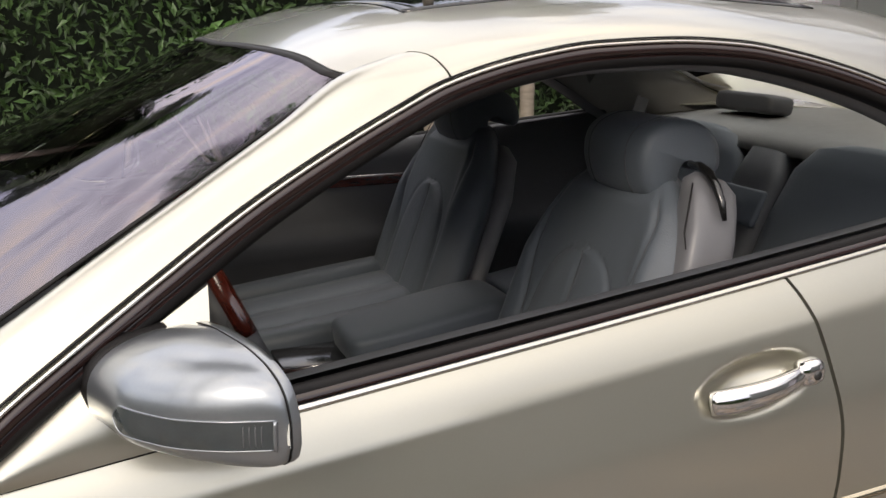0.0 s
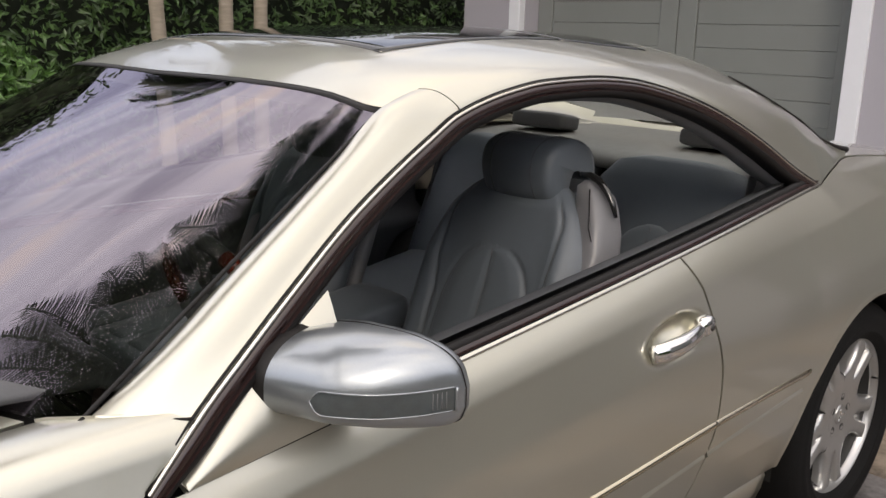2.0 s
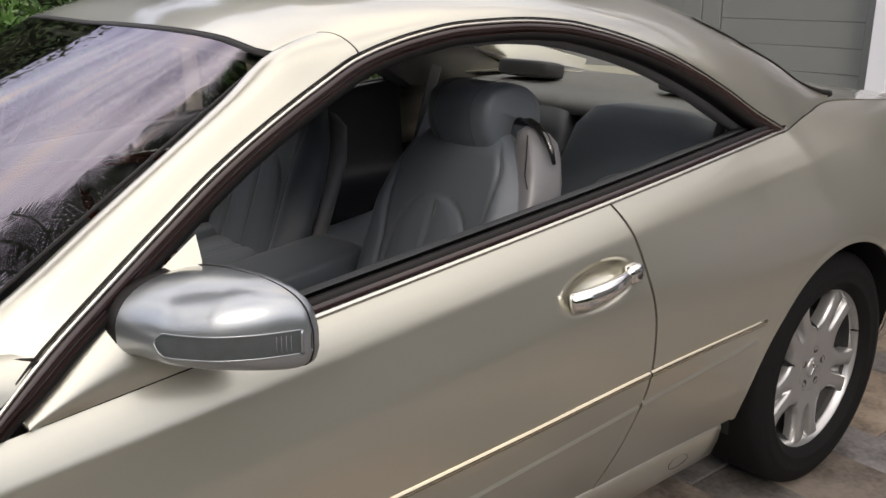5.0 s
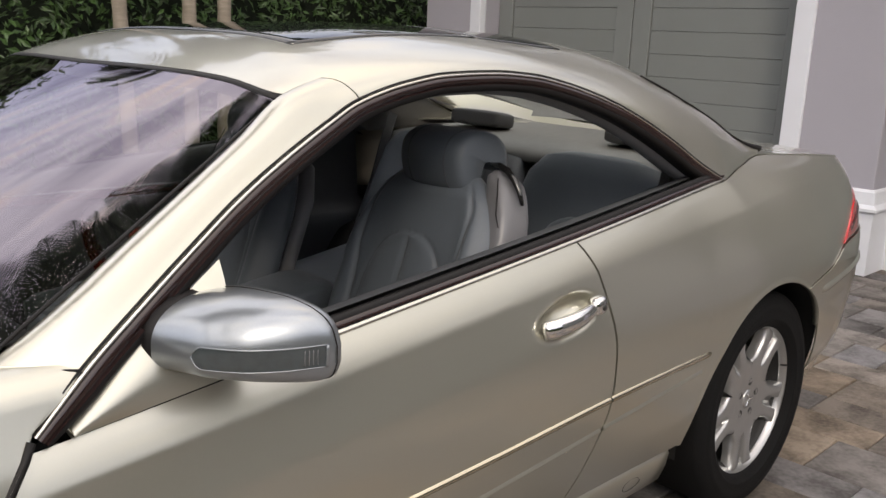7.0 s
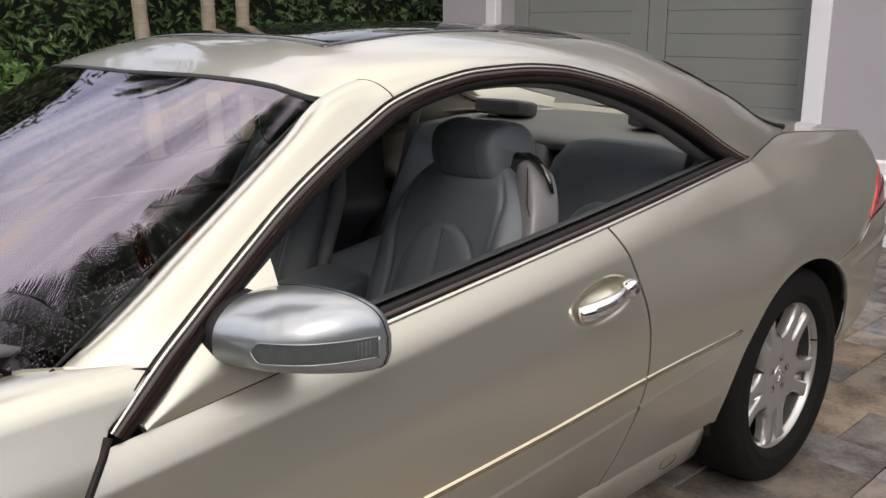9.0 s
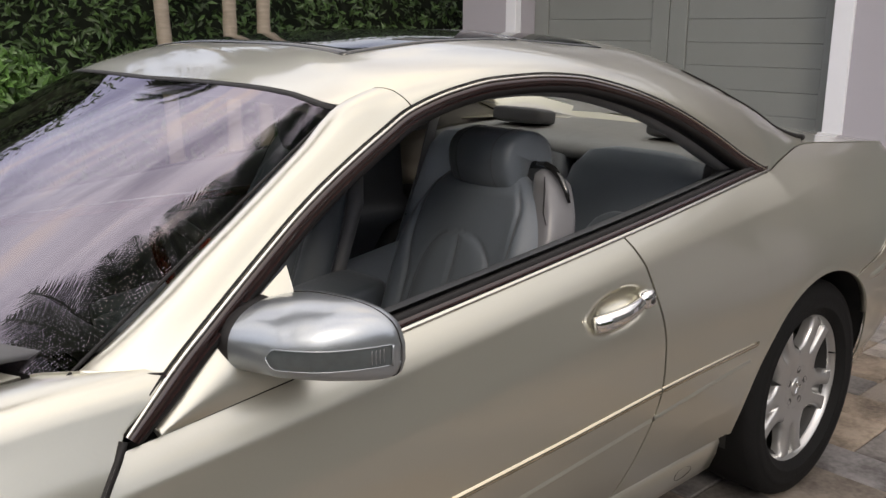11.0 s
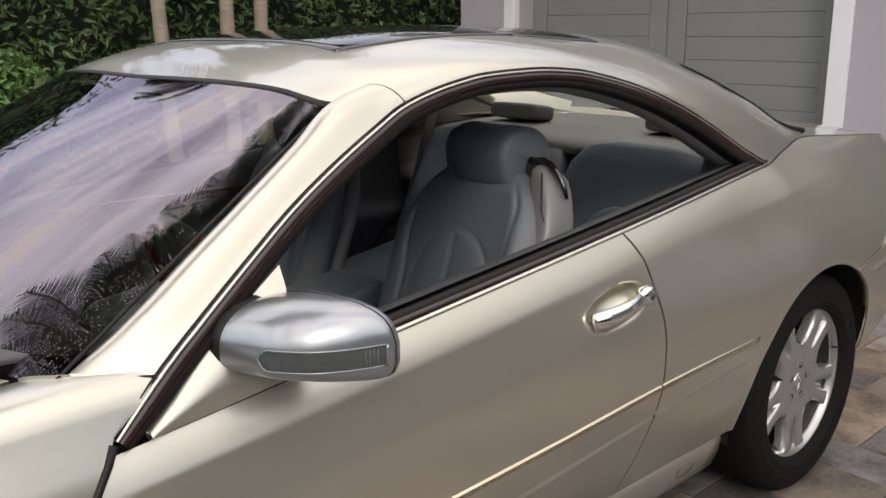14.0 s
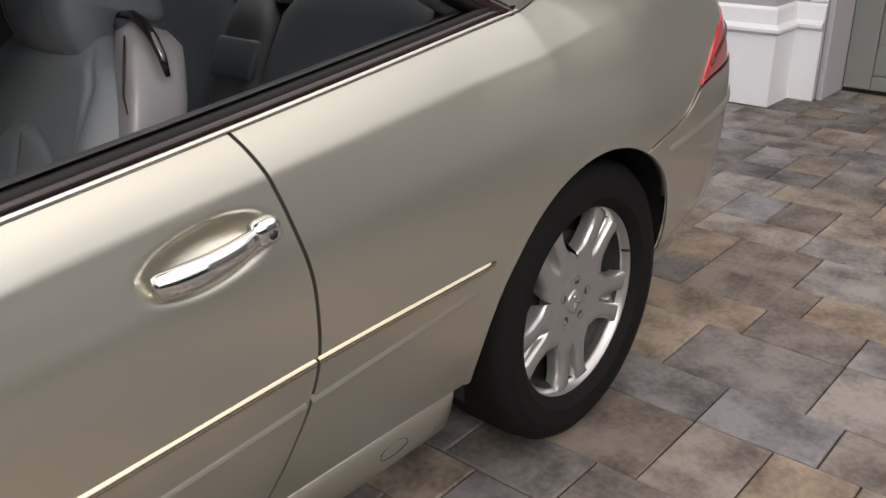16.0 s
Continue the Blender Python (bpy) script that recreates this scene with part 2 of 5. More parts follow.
def empty(name, m=None):
    ob = new(name)
    ob.empty_display_size = 0.1
    if m:
        ob.matrix_world = m
    return ob


def grid(rows, closed=False, flip=False):
    """A skin over rows of points."""
    bm = bmesh.new()
    vs = [[bm.verts.new(p) for p in r] for r in rows]
    for i in range(len(vs) - 1):
        n = len(vs[i])
        for j in range(n if closed else n - 1):
            k = (j + 1) % n
            f = (vs[i][j], vs[i][k], vs[i + 1][k], vs[i + 1][j])
            if flip:
                f = f[::-1]
            try:
                bm.faces.new(f)
            except ValueError:
                pass
    return bm


def thicken(bm, t):
    """Gives an open skin a depth of t metres along its normals and a rim."""
    bm.normal_update()
    front = bm.faces[:]
    rim = [e for e in bm.edges if len(e.link_faces) == 1]
    pairs = [(e.link_loops[0].vert, e.link_loops[0].link_loop_next.vert) for e in rim]
    back = {v: bm.verts.new(v.co - v.normal * t) for v in bm.verts[:]}
    for f in front:
        bm.faces.new([back[v] for v in reversed(f.verts)])
    for a, b in pairs:
        bm.faces.new((b, a, back[a], back[b]))
    return bm


def box(x0, y0, z0, x1, y1, z1, bevel=0.0, seg=2):
    bm = bmesh.new()
    bmesh.ops.create_cube(bm, size=1)
    bmesh.ops.scale(bm, vec=(x1 - x0, y1 - y0, z1 - z0), verts=bm.verts)
    bmesh.ops.translate(bm, vec=((x0 + x1) / 2, (y0 + y1) / 2, (z0 + z1) / 2), verts=bm.verts)
    if bevel:
        bmesh.ops.bevel(bm, geom=bm.edges[:], offset=bevel, segments=seg, affect="EDGES", profile=0.5)
    return bm


def tube(points, radius, sides=8, ups=None, flat=1.0, caps=True):
    """A swept tube; radius is a number or one for each point; flat squashes it across."""
    pts = [Vector(p) for p in points]
    rows = []
    for i, p in enumerate(pts):
        d = (pts[min(i + 1, len(pts) - 1)] - pts[max(i - 1, 0)]).normalized()
        up = Vector(ups) if ups else Vector((0, 0, 1))
        if abs(d.dot(up)) > 0.95:
            up = Vector((1, 0, 0)) if abs(d.x) < 0.9 else Vector((0, 1, 0))
        s = d.cross(up).normalized()
        u = s.cross(d).normalized()
        r = radius[i] if isinstance(radius, (list, tuple)) else radius
        rows.append([p + s * (r * flat * math.cos(2 * math.pi * k / sides)) + u * (r * math.sin(2 * math.pi * k / sides)) for k in range(sides)])
    bm = grid(rows, closed=True)
    if caps:
        bm.verts.ensure_lookup_table()
        bm.faces.new([bm.verts[k] for k in range(sides)][::-1])
        bm.faces.new([bm.verts[(len(rows) - 1) * sides + k] for k in range(sides)])
    bmesh.ops.recalc_face_normals(bm, faces=bm.faces[:])
    return bm


def blob(sx, sy, sz, p=2.6, n=24, m=14):
    """A superellipsoid: a rounded block with half sizes sx, sy, sz."""
    def c(a, w):
        v = math.cos(a)
        return math.copysign(abs(v) ** w, v)

    def s(a, w):
        v = math.sin(a)
        return math.copysign(abs(v) ** w, v)
    w = 2.0 / p
    rows = []
    for i in range(m + 1):
        b = -math.pi / 2 + math.pi * i / m
        b = max(min(b, math.pi / 2 - 0.02), -math.pi / 2 + 0.02)
        rows.append([Vector((sx * c(b, w) * c(2 * math.pi * k / n, w), sy * c(b, w) * s(2 * math.pi * k / n, w), sz * s(b, w))) for k in range(n)])
    bm = grid(rows, closed=True)
    bm.verts.ensure_lookup_table()
    bm.faces.new([bm.verts[k] for k in range(n)][::-1])
    bm.faces.new([bm.verts[m * n + k] for k in range(n)])
    return bm


def moved(bm, m):
    bmesh.ops.transform(bm, matrix=m, verts=bm.verts[:])
    return bm


def join(a, *others):
    for b in others:
        me = bpy.data.meshes.new("tmp")
        b.to_mesh(me)
        b.free()
        a.from_mesh(me)
        bpy.data.meshes.remove(me)
    return a


def mirrored(bm):
    bmesh.ops.scale(bm, vec=(1, -1, 1), verts=bm.verts[:])
    bmesh.ops.reverse_faces(bm, faces=bm.faces[:])
    return bm

# ---- ground, house ----
def structure(ob, label, category):
    return tagged(ob, label, category, kind="structure")


ground_bm = bmesh.new()
bmesh.ops.create_grid(ground_bm, x_segments=40, y_segments=40, size=300)
ground = structure(part("ground", ground_bm, JOINT, smooth=False), "dark sand bed under the driveway pavers, reaching far out", "ground")
ground.location.z = -0.012

PX, DX1, BX, DX2 = 3.253, 3.48, 3.537, 3.88     # wall face, first door, recessed trim, second door


def wall_piece(name, x0, y0, z0, x1, y1, z1, mat, label, cat="wall", bevel=0.006):
    return structure(part(name, box(x0, y0, z0, x1, y1, z1, bevel, 1), mat, smooth=False), label, cat)


wall_piece("wall_between_doors", PX, 0.009, 0.0, 4.3, 0.63, 2.75, STUCCO, "grey lilac stucco pier between two garage doors")
wall_piece("wall_corner", PX, 3.43, 0.0, 4.3, 4.0, 2.75, STUCCO, "grey lilac stucco corner of the garage wall")
wall_piece("wall_over_doors", PX, 0.63, 2.32, 4.3, 3.43, 2.75, STUCCO, "grey lilac stucco wall above a garage door")
wall_piece("wall_second_side", BX, -0.168, 0.0, 4.3, 0.007, 2.75, STUCCO, "recessed grey stucco strip beside the second garage door")
wall_piece("wall_second_over", BX, -3.2, 2.32, 4.3, -0.17, 2.75, STUCCO, "grey stucco wall above the second garage door")
wall_piece("wall_second_end", BX, -4.2, 0.0, 4.3, -3.2, 2.75, STUCCO, "grey stucco end wall of the garage")
wall_piece("wall_north", 4.302, 3.7, 0.0, 9.0, 4.0, 2.75, STUCCO, "grey stucco side wall of the house")
wall_piece("house_eave", 2.75, -4.6, 2.752, 9.2, 4.4, 2.92, WHITE_TRIM, "white painted roof eave over the garage", "eave")
# unseen wall, added to block low sky from the rear flank
wall_piece("flank_shade_wall", 1.0, -6.9, 0.0, 12.0, -6.7, 4.2, DOOR_PAINT, "plain dark grey wall added out of view to darken the car's rear flank")
roof_bm = bmesh.new()
rv = [roof_bm.verts.new(p) for p in ((2.7, -4.7, 2.922), (9.2, -4.7, 2.922), (9.2, 4.5, 2.922), (2.7, 4.5, 2.922), (6.0, -1.5, 4.6), (6.0, 1.3, 4.6))]
for f in ((0, 1, 4), (1, 2, 5, 4), (2, 3, 5), (3, 0, 4, 5), (3, 2, 1, 0)):
    roof_bm.faces.new([rv[i] for i in f])
structure(part("house_roof", roof_bm, ROOFING, smooth=False), "grey hipped roof of the house", "roof")


PLINTH = ((0.0, 0.034), (0.385, 0.034), (0.395, 0.042), (0.402, 0.055), (0.418, 0.056), (0.428, 0.044), (0.440, 0.026), (0.515, 0.022), (0.530, 0.010), (0.530, -0.002))


def plinth(name, corners, label):
    """A white base with a stepped moulding, swept along plan corners given as (x, y, out x, out y)."""
    rows = [[Vector((x + ox * d, y + oy * d, z)) for z, d in PLINTH] for x, y, ox, oy in corners]
    bm = grid(rows)
    bmesh.ops.recalc_face_normals(bm, faces=bm.faces[:])
    return structure(part(name, bm, WHITE_TRIM, smooth=False), label, "plinth")


plinth("plinth_pier", ((PX, 0.499, -1, 0), (PX, 0.009, -1, -1), (BX, 0.009, -1, -1), (BX, -0.168, -1, 0)), "white moulded plinth round the garage pier")
plinth("plinth_corner", ((PX, 4.0, -1, 0), (PX, 3.45, -1, 0)), "white moulded plinth at the foot of the garage wall")
wall_piece("trim_first_south", PX - 0.022, 0.50, 0.0, DX1 + 0.05, 0.628, 2.44, WHITE_TRIM, "white flat trim beside a garage door", "trim")
wall_piece("trim_first_north", PX - 0.022, 3.33, 0.0, PX + 0.05, 3.448, 2.44, WHITE_TRIM, "white flat trim beside a garage door", "trim")
wall_piece("trim_first_jamb", PX + 0.052, 3.332, 0.0, DX1 + 0.06, 3.428, 2.319, STUCCO, "grey jamb of a garage door opening", "trim")
wall_piece("trim_first_head", PX - 0.022, 0.63, 2.321, PX + 0.05, 3.33, 2.44, WHITE_TRIM, "white flat trim over a garage door", "trim")
wall_piece("trim_second_north", BX - 0.02, -0.168, 0.532, BX - 0.002, -0.075, 2.44, WHITE_TRIM, "white flat trim beside the second garage door", "trim")
wall_piece("trim_second_jamb", BX + 0.002, -0.205, 0.0, DX2 + 0.05, -0.17, 2.319, STUCCO, "grey jamb of the second garage door", "trim")


def garage_door(name, x, y0, y1, first, step, label):
    """A grey carriage door: two leaves, each a frame round grooved boards."""
    top = 2.30
    root = structure(empty(name, pose(x, 0, 0)), label, "garage door")
    part("backing", box(0.03, y0, 0.02, 0.06, y1, top), DOOR_PAINT, root, smooth=False)
    part("weather_seal", box(-0.002, y0, 0.0, 0.03, y1, 0.02), RUBBER, root, smooth=False)
    mid = (y0 + y1) / 2
    for a, b in ((y0, mid - 0.004), (mid + 0.004, y1)):
        for s0, s1 in ((a, a + 0.15), (b - 0.15, b)):
            part("stile", box(-0.012, s0, 0.022, 0.028, s1, top, 0.004, 1), DOOR_PAINT, root, smooth=False)
        part("rail", box(-0.012, a + 0.152, top - 0.16, 0.028, b - 0.152, top, 0.004, 1), DOOR_PAINT, root, smooth=False)
        part("rail", box(-0.012, a + 0.152, 0.022, 0.028, b - 0.152, 0.10, 0.004, 1), DOOR_PAINT, root, smooth=False)
        cuts = [0.103] + [first + step * k for k in range(-12, 12) if 0.13 < first + step * k < top - 0.18] + [top - 0.163]
        for z0, z1 in zip(cuts, cuts[1:]):
            part("board", box(0.004, a + 0.153, z0 + 0.001, 0.028, b - 0.153, z1 - 0.001, 0.003, 1), DOOR_PAINT, root, smooth=False)
    return root


garage_door("door_1", DX1, 0.632, 3.328, 1.272, 0.165, "closed grey carriage garage door with grooved boards")
garage_door("door_2", DX2, -3.19, -0.21, 1.272, 0.165, "closed grey carriage garage door beside the pier")

# ---- the car ----
car = tagged(empty("coupe_car", pose(0, 0, 0)), "champagne metallic two-door coupe parked on pavers, side windows lowered", "car")

chrome_z = curve((-2.02, 0.818), (-1.937, 0.889), (-1.85, 0.946), (-1.747, 1.010), (-1.652, 1.067), (-1.57, 1.110), (-1.432, 1.174), (-1.345, 1.208), (-1.216, 1.239), (-1.1, 1.254), (-0.96, 1.258), (-0.83, 1.251), (-0.74, 1.236), (-0.64, 1.212), (-0.54, 1.180), (-0.44, 1.138), (-0.34, 1.087), (-0.24, 1.030), (-0.131, 0.978))
chrome_w = curve((-2.02, 0.876), (-1.937, 0.851), (-1.85, 0.822), (-1.747, 0.788), (-1.652, 0.758), (-1.57, 0.735), (-1.432, 0.700), (-1.345, 0.677), (-1.216, 0.664), (-1.1, 0.657), (-0.96, 0.655), (-0.83, 0.657), (-0.74, 0.664), (-0.64, 0.676), (-0.54, 0.691), (-0.44, 0.709), (-0.34, 0.730), (-0.24, 0.751), (-0.131, 0.772))
pillar_z = curve((-2.05, 0.890), (-1.951, 0.940), (-1.844, 1.003), (-1.724, 1.072), (-1.589, 1.152), (-1.485, 1.217), (-1.383, 1.243))
pillar_w = curve((-2.05, 0.795), (-1.951, 0.770), (-1.844, 0.740), (-1.724, 0.706), (-1.589, 0.669), (-1.485, 0.640), (-1.383, 0.612))
crest_z = curve((-0.131, 0.978), (0.05, 1.000), (0.25, 1.012), (0.5, 0.998), (0.66, 0.988), (0.82, 0.974), (0.95, 0.955), (1.12, 0.925))
crest_w = curve((-0.131, 0.772), (0.05, 0.722), (0.25, 0.675), (0.5, 0.690), (0.66, 0.694), (0.82, 0.682), (0.95, 0.615), (1.04, 0.51), (1.12, 0.35))
belt_z = curve((-2.1, 0.795), (-1.5, 0.850), (-0.855, 0.911), (-0.131, 0.978))
belt_w = curve((-2.1, 0.872), (-1.5, 0.850), (-0.855, 0.825), (-0.131, 0.772))
roof_mid = curve((-1.60, 1.232), (-1.552, 1.246), (-1.45, 1.283), (-1.35, 1.312), (-1.2, 1.331), (-1.0, 1.345), (-0.8, 1.349), (-0.6, 1.345), (-0.4, 1.336), (-0.2, 1.310), (0.0, 1.250), (0.15, 1.170), (0.3, 1.083), (0.45, 1.008), (0.5, 0.985))
roof_flat = curve((-1.548, 4.3), (-1.47, 4.0), (-1.34, 3.2), (-1.2, 2.7), (-0.7, 2.5), (-0.3, 3.1), (0.0, 3.0), (0.2, 2.5))
plan = curve((-3.73, 0.55), (-3.6, 0.80), (-3.4, 0.92), (-3.0, 1.0), (-0.8, 1.0), (0.15, 1.014), (0.5, 0.970), (0.72, 0.915), (0.88, 0.835), (1.0, 0.74), (1.1, 0.60), (1.18, 0.42))
flank = curve((-0.20, 0.80), (-0.02, 0.846), (0.0, 0.853), (0.035, 0.862), (0.18, 0.890), (0.33, 0.906), (0.44, 0.914), (0.58, 0.915), (0.70, 0.907), (0.80, 0.889), (0.88, 0.8725), (0.898, 0.8688), (0.906, 0.8660), (0.93, 0.8572), (0.96, 0.8447), (1.0, 0.825))


def top_z(x):
    return belt_z(x) if x < -0.131 else crest_z(x)


def top_w(x):
    return belt_w(x) if x < -0.131 else crest_w(x)


def side_w(x, z):
    """Half width of the body's flank."""
    zt = top_z(x)
    r = (z - 0.29) / (zt - 0.29)
    w = flank(r) * plan(x)
    lean = 4 + 5 * min(max((x + 0.35) / 0.5, 0), 1)
    if abs(x + 0.957) < 0.13:
        e = ((x + 0.957) / 0.116) ** 2 + ((z - 0.779 - 0.11 * (x + 0.957)) / 0.042) ** 2
        w -= 0.038 * max(0.0, 1 - e) ** 1.6
    return w + (top_w(x) - 0.825 * plan(x)) * max(r, 0) ** lean


def roof_z(x, u):
    """Height of the roof at x, u of the way from the middle to the edge."""
    z1 = chrome_z(x) if x < -0.131 else crest_z(x)
    p = roof_flat(x)
    return z1 + max(0.0, roof_mid(x) - z1) * max(1 - min(u, 1) ** p, 0) ** 0.645


def roof_w(x):
    return chrome_w(x) if x < -0.131 else crest_w(x)


def roof_point(x, u, s, lift=0.0):
    return Vector((x, s * u * roof_w(x), roof_z(x, abs(u)) + lift))


ARCH_X, ARCH_Z, ARCH_R = -0.03, 0.335, 0.366
FRONT_X = -2.885


def arch_top(x, cx=ARCH_X):
    d = ARCH_R**2 - (x - cx) ** 2
    return ARCH_Z + math.sqrt(d) if d > 0 else 0.29


front_edge = curve((0.0, -1.552), (0.45, -1.540), (0.75, -1.510), (0.893, -1.478), (0.904, -1.386), (1.0, -1.343))
shut_x = curve((0.29, -0.925), (0.358, -0.890), (0.423, -0.857), (0.490, -0.826), (0.549, -0.810), (0.611, -0.803), (0.686, -0.804), (0.761, -0.815), (0.842, -0.832), (0.885, -0.848), (0.911, -0.862))
fshut_x = curve((0.29, -2.16), (0.5, -2.14), (0.65, -2.105), (0.747, -2.062), (0.804, -2.024), (0.83, -2.01))
seam_z = curve((0.10, 0.655), (0.15, 0.662), (0.20, 0.674), (0.36, 0.700), (0.46, 0.742), (0.60, 0.752), (1.2, 0.752))


def flank_panel(xa, xb, za, zb, n, m, s):
    """A skin on the flank; its bounds are functions of height (xa, xb) and of length (za, zb)."""
    rows = []
    for i in range(n):
        u = i / (n - 1)
        row = []
        for j in range(m):
            v = j / (m - 1)
            z = 0.6
            for _ in range(3):
                x = lerp(xa(z), xb(z), u)
                z = lerp(za(x), zb(x), v)
            row.append(Vector((x, s * side_w(x, z), z)))
        rows.append(row)
    return grid(rows, flip=s < 0)


def const(v):
    return lambda _: v


for s in (-1, 1):
    # front wing, its flat top reaching in to the bonnet
    rows = []
    top_f = curve((-3.7, 0.64), (-3.3, 0.745), (-2.9, 0.815), (-2.4, 0.872), (-2.05, 0.893), (-1.93, 0.893))
    fz = [0.29, 0.33, 0.40, 0.47, 0.54, 0.60, 0.66, 0.71, 0.76, 0.80]
    for x in spread(-3.68, -2.0, 60):
        row = []
        k = (x + 3.68) / 1.68
        for j, z in enumerate(fz):
            zt = top_f(x)
            z = 0.29 + (z - 0.29) / 0.51 * (zt - 0.093 - 0.29)
            low = arch_top(x, FRONT_X)
            z = low + (z - 0.29) * (zt - 0.093 - low) / (zt - 0.093 - 0.29)
            xs = x
            if k > 0.90:
                xs = lerp(x, fshut_x(z) - 0.004, (k - 0.90) / 0.10)
            r = (z - 0.29) / 0.63
            row.append(Vector((xs, s * flank(min(r, 0.86)) * plan(x), z)))
        for w, dz in ((0.873, -0.065), (0.864, -0.035), (0.851, -0.006), (0.835, 0.002), (0.80, 0.004), (0.765, 0.002), (0.752, -0.002)):
            xs = x
            if k > 0.90:
                end = {0.873: -2.012, 0.864: -1.972, 0.851: -1.940, 0.835: -1.955, 0.80: -2.035, 0.765: -2.075, 0.752: -2.085}[w]
                xs = lerp(x, end, (k - 0.90) / 0.10)
            row.append(Vector((xs, s * w * plan(x), top_f(xs) + dz)))
        rows.append(row)
    part("front_wing", thicken(grid(rows, flip=s < 0), 0.004), PAINT, car, sharp=40)
    # door skin
    bm = flank_panel(lambda z: fshut_x(z) + 0.004, lambda z: shut_x(z) - 0.0035, const(0.318), lambda x: belt_z(x) - 0.002, 200, 90, s)
    # black tube laid in the front shut line in place of its shade
    part("door_gap_shade", tube([(fshut_x(z) - 0.001, s * (max(side_w(fshut_x(z) + 0.004, z), flank(min((z - 0.29) / 0.63, 0.86))) - 0.0015), z) for z in spread(0.32, 0.82, 24)], 0.0060, 10), RUBBER, car)
    door = part("door", thicken(bm, 0.014), PAINT, car, sharp=40)
    # rear wing with its wheel arch
    rows = []
    for i in range(16):
        row = []
        for j in range(72):
            z = 0.6
            for _ in range(3):
                x = lerp(shut_x(z) + 0.0035, ARCH_X - ARCH_R, i / 15)
                z = lerp(0.315, top_z(x) - 0.002, j / 71)
            row.append(Vector((x, s * side_w(x, z), z)))
        rows.append(row)
    arch_cols = [ARCH_X - ARCH_R * math.cos(a) for a in spread(0.10, 2.05, 40)]
    rear_cols = spread(arch_cols[-1] + 0.02, 1.10, 40)
    for x in arch_cols + rear_cols:
        low = max(arch_top(x), seam_z(x)) if x > 0.13 else arch_top(x)
        rows.append([Vector((x, s * side_w(x, lerp(low, top_z(x) - 0.002, j / 71)), lerp(low, top_z(x) - 0.002, j / 71))) for j in range(72)])
    part("rear_wing", thicken(grid(rows, flip=s < 0), 0.014), PAINT, car, sharp=40)
    # rolled arch edge
    lip = []
    for k in range(33):
        a = math.pi * 1.02 - math.pi * 0.86 * k / 32
        x, z = ARCH_X + ARCH_R * math.cos(a), ARCH_Z + ARCH_R * math.sin(a)
        lip.append([Vector((x + dx * math.cos(a), s * (side_w(x, max(z, 0.3)) + dw), z + dx * math.sin(a))) for dx, dw in ((0.016, -0.0006), (0.009, 0.0012), (0.003, 0.0020), (0.0, 0.0018), (-0.001, 0.0004), (-0.001, -0.010), (0.004, -0.016))])
    part("arch_lip", grid(lip, flip=s > 0), PAINT, car)
    # sill
    rows = []
    for x in spread(-2.45, -0.385, 40):
        end = 1 - max(0, (x + 0.44) / 0.055) * 0.05
        rows.append([Vector((x, s * w * end, z)) for w, z in ((0.845, 0.316), (0.858, 0.309), (0.862, 0.298), (0.855, 0.26), (0.838, 0.215), (0.80, 0.185), (0.70, 0.175))])
    part("sill", thicken(grid(rows, flip=s > 0), 0.003), PAINT, car, sharp=50)
    oval = [(-0.60 + 0.036 * math.cos(k * math.pi / 16), 0.262 + 0.017 * math.sin(k * math.pi / 16)) for k in range(33)]
    part("jacking_cover_joint", tube([(x, s * (0.8562 - 0.378 * max(0, 0.26 - z) + 0.09 * max(0, z - 0.26)), z) for x, z in oval], 0.0007, 5), RUBBER, car)
    # bumper flank and back, one skin
    rows = []
    for k in range(40):
        u = k / 39
        x = lerp(ARCH_X + ARCH_R - 0.005, 1.14, u)
        low = 0.26
        row = []
        for j in range(14):
            xx, z = x, 0.5
            for _ in range(8):
                z = lerp(low, seam_z(xx) - 0.004, j / 13)
                if u < 0.3:
                    edge = ARCH_X + math.sqrt(max(ARCH_R**2 - (z - ARCH_Z) ** 2, 0.0))
                    xx = lerp(edge, x, u / 0.3)
            w = side_w(max(xx, 0.13), max(z, 0.31)) + 0.004 + 0.012 * max(0, xx - 0.30)
            w -= max(0, 0.36 - z) * 0.35
            row.append(Vector((xx, s * w, z)))
        rows.append(row)
    for x, y in ((1.20, 0.36), (1.225, 0.18), (1.232, 0.0)):
        rows.append([Vector((x - max(0, 0.36 - z) * 0.3, s * y, z)) for z in [lerp(0.26, 0.748, j / 13) for j in range(14)]])
    part("rear_bumper", thicken(grid(rows, flip=s < 0), 0.004), PAINT, car, sharp=50)
    rows = []
    for x in spread(0.235, 1.06, 34):
        tip = 0.012 * max(0, 1 - (x - 0.235) / 0.03)
        zm = 0.636 + 0.03 * (x - 0.235)
        rows.append([Vector((x, s * (side_w(x, zm) + 0.004 + 0.012 * max(0, x - 0.30) + dw), zm + dz)) for dw, dz in ((-0.004, -0.013), (0.006 - tip, -0.009), (0.008 - tip, 0.0), (0.006 - tip, 0.008), (-0.004, 0.012))])
    part("bumper_moulding", grid(rows, flip=s < 0), PAINT, car)
    # windscreen pillar cover
    rows = []
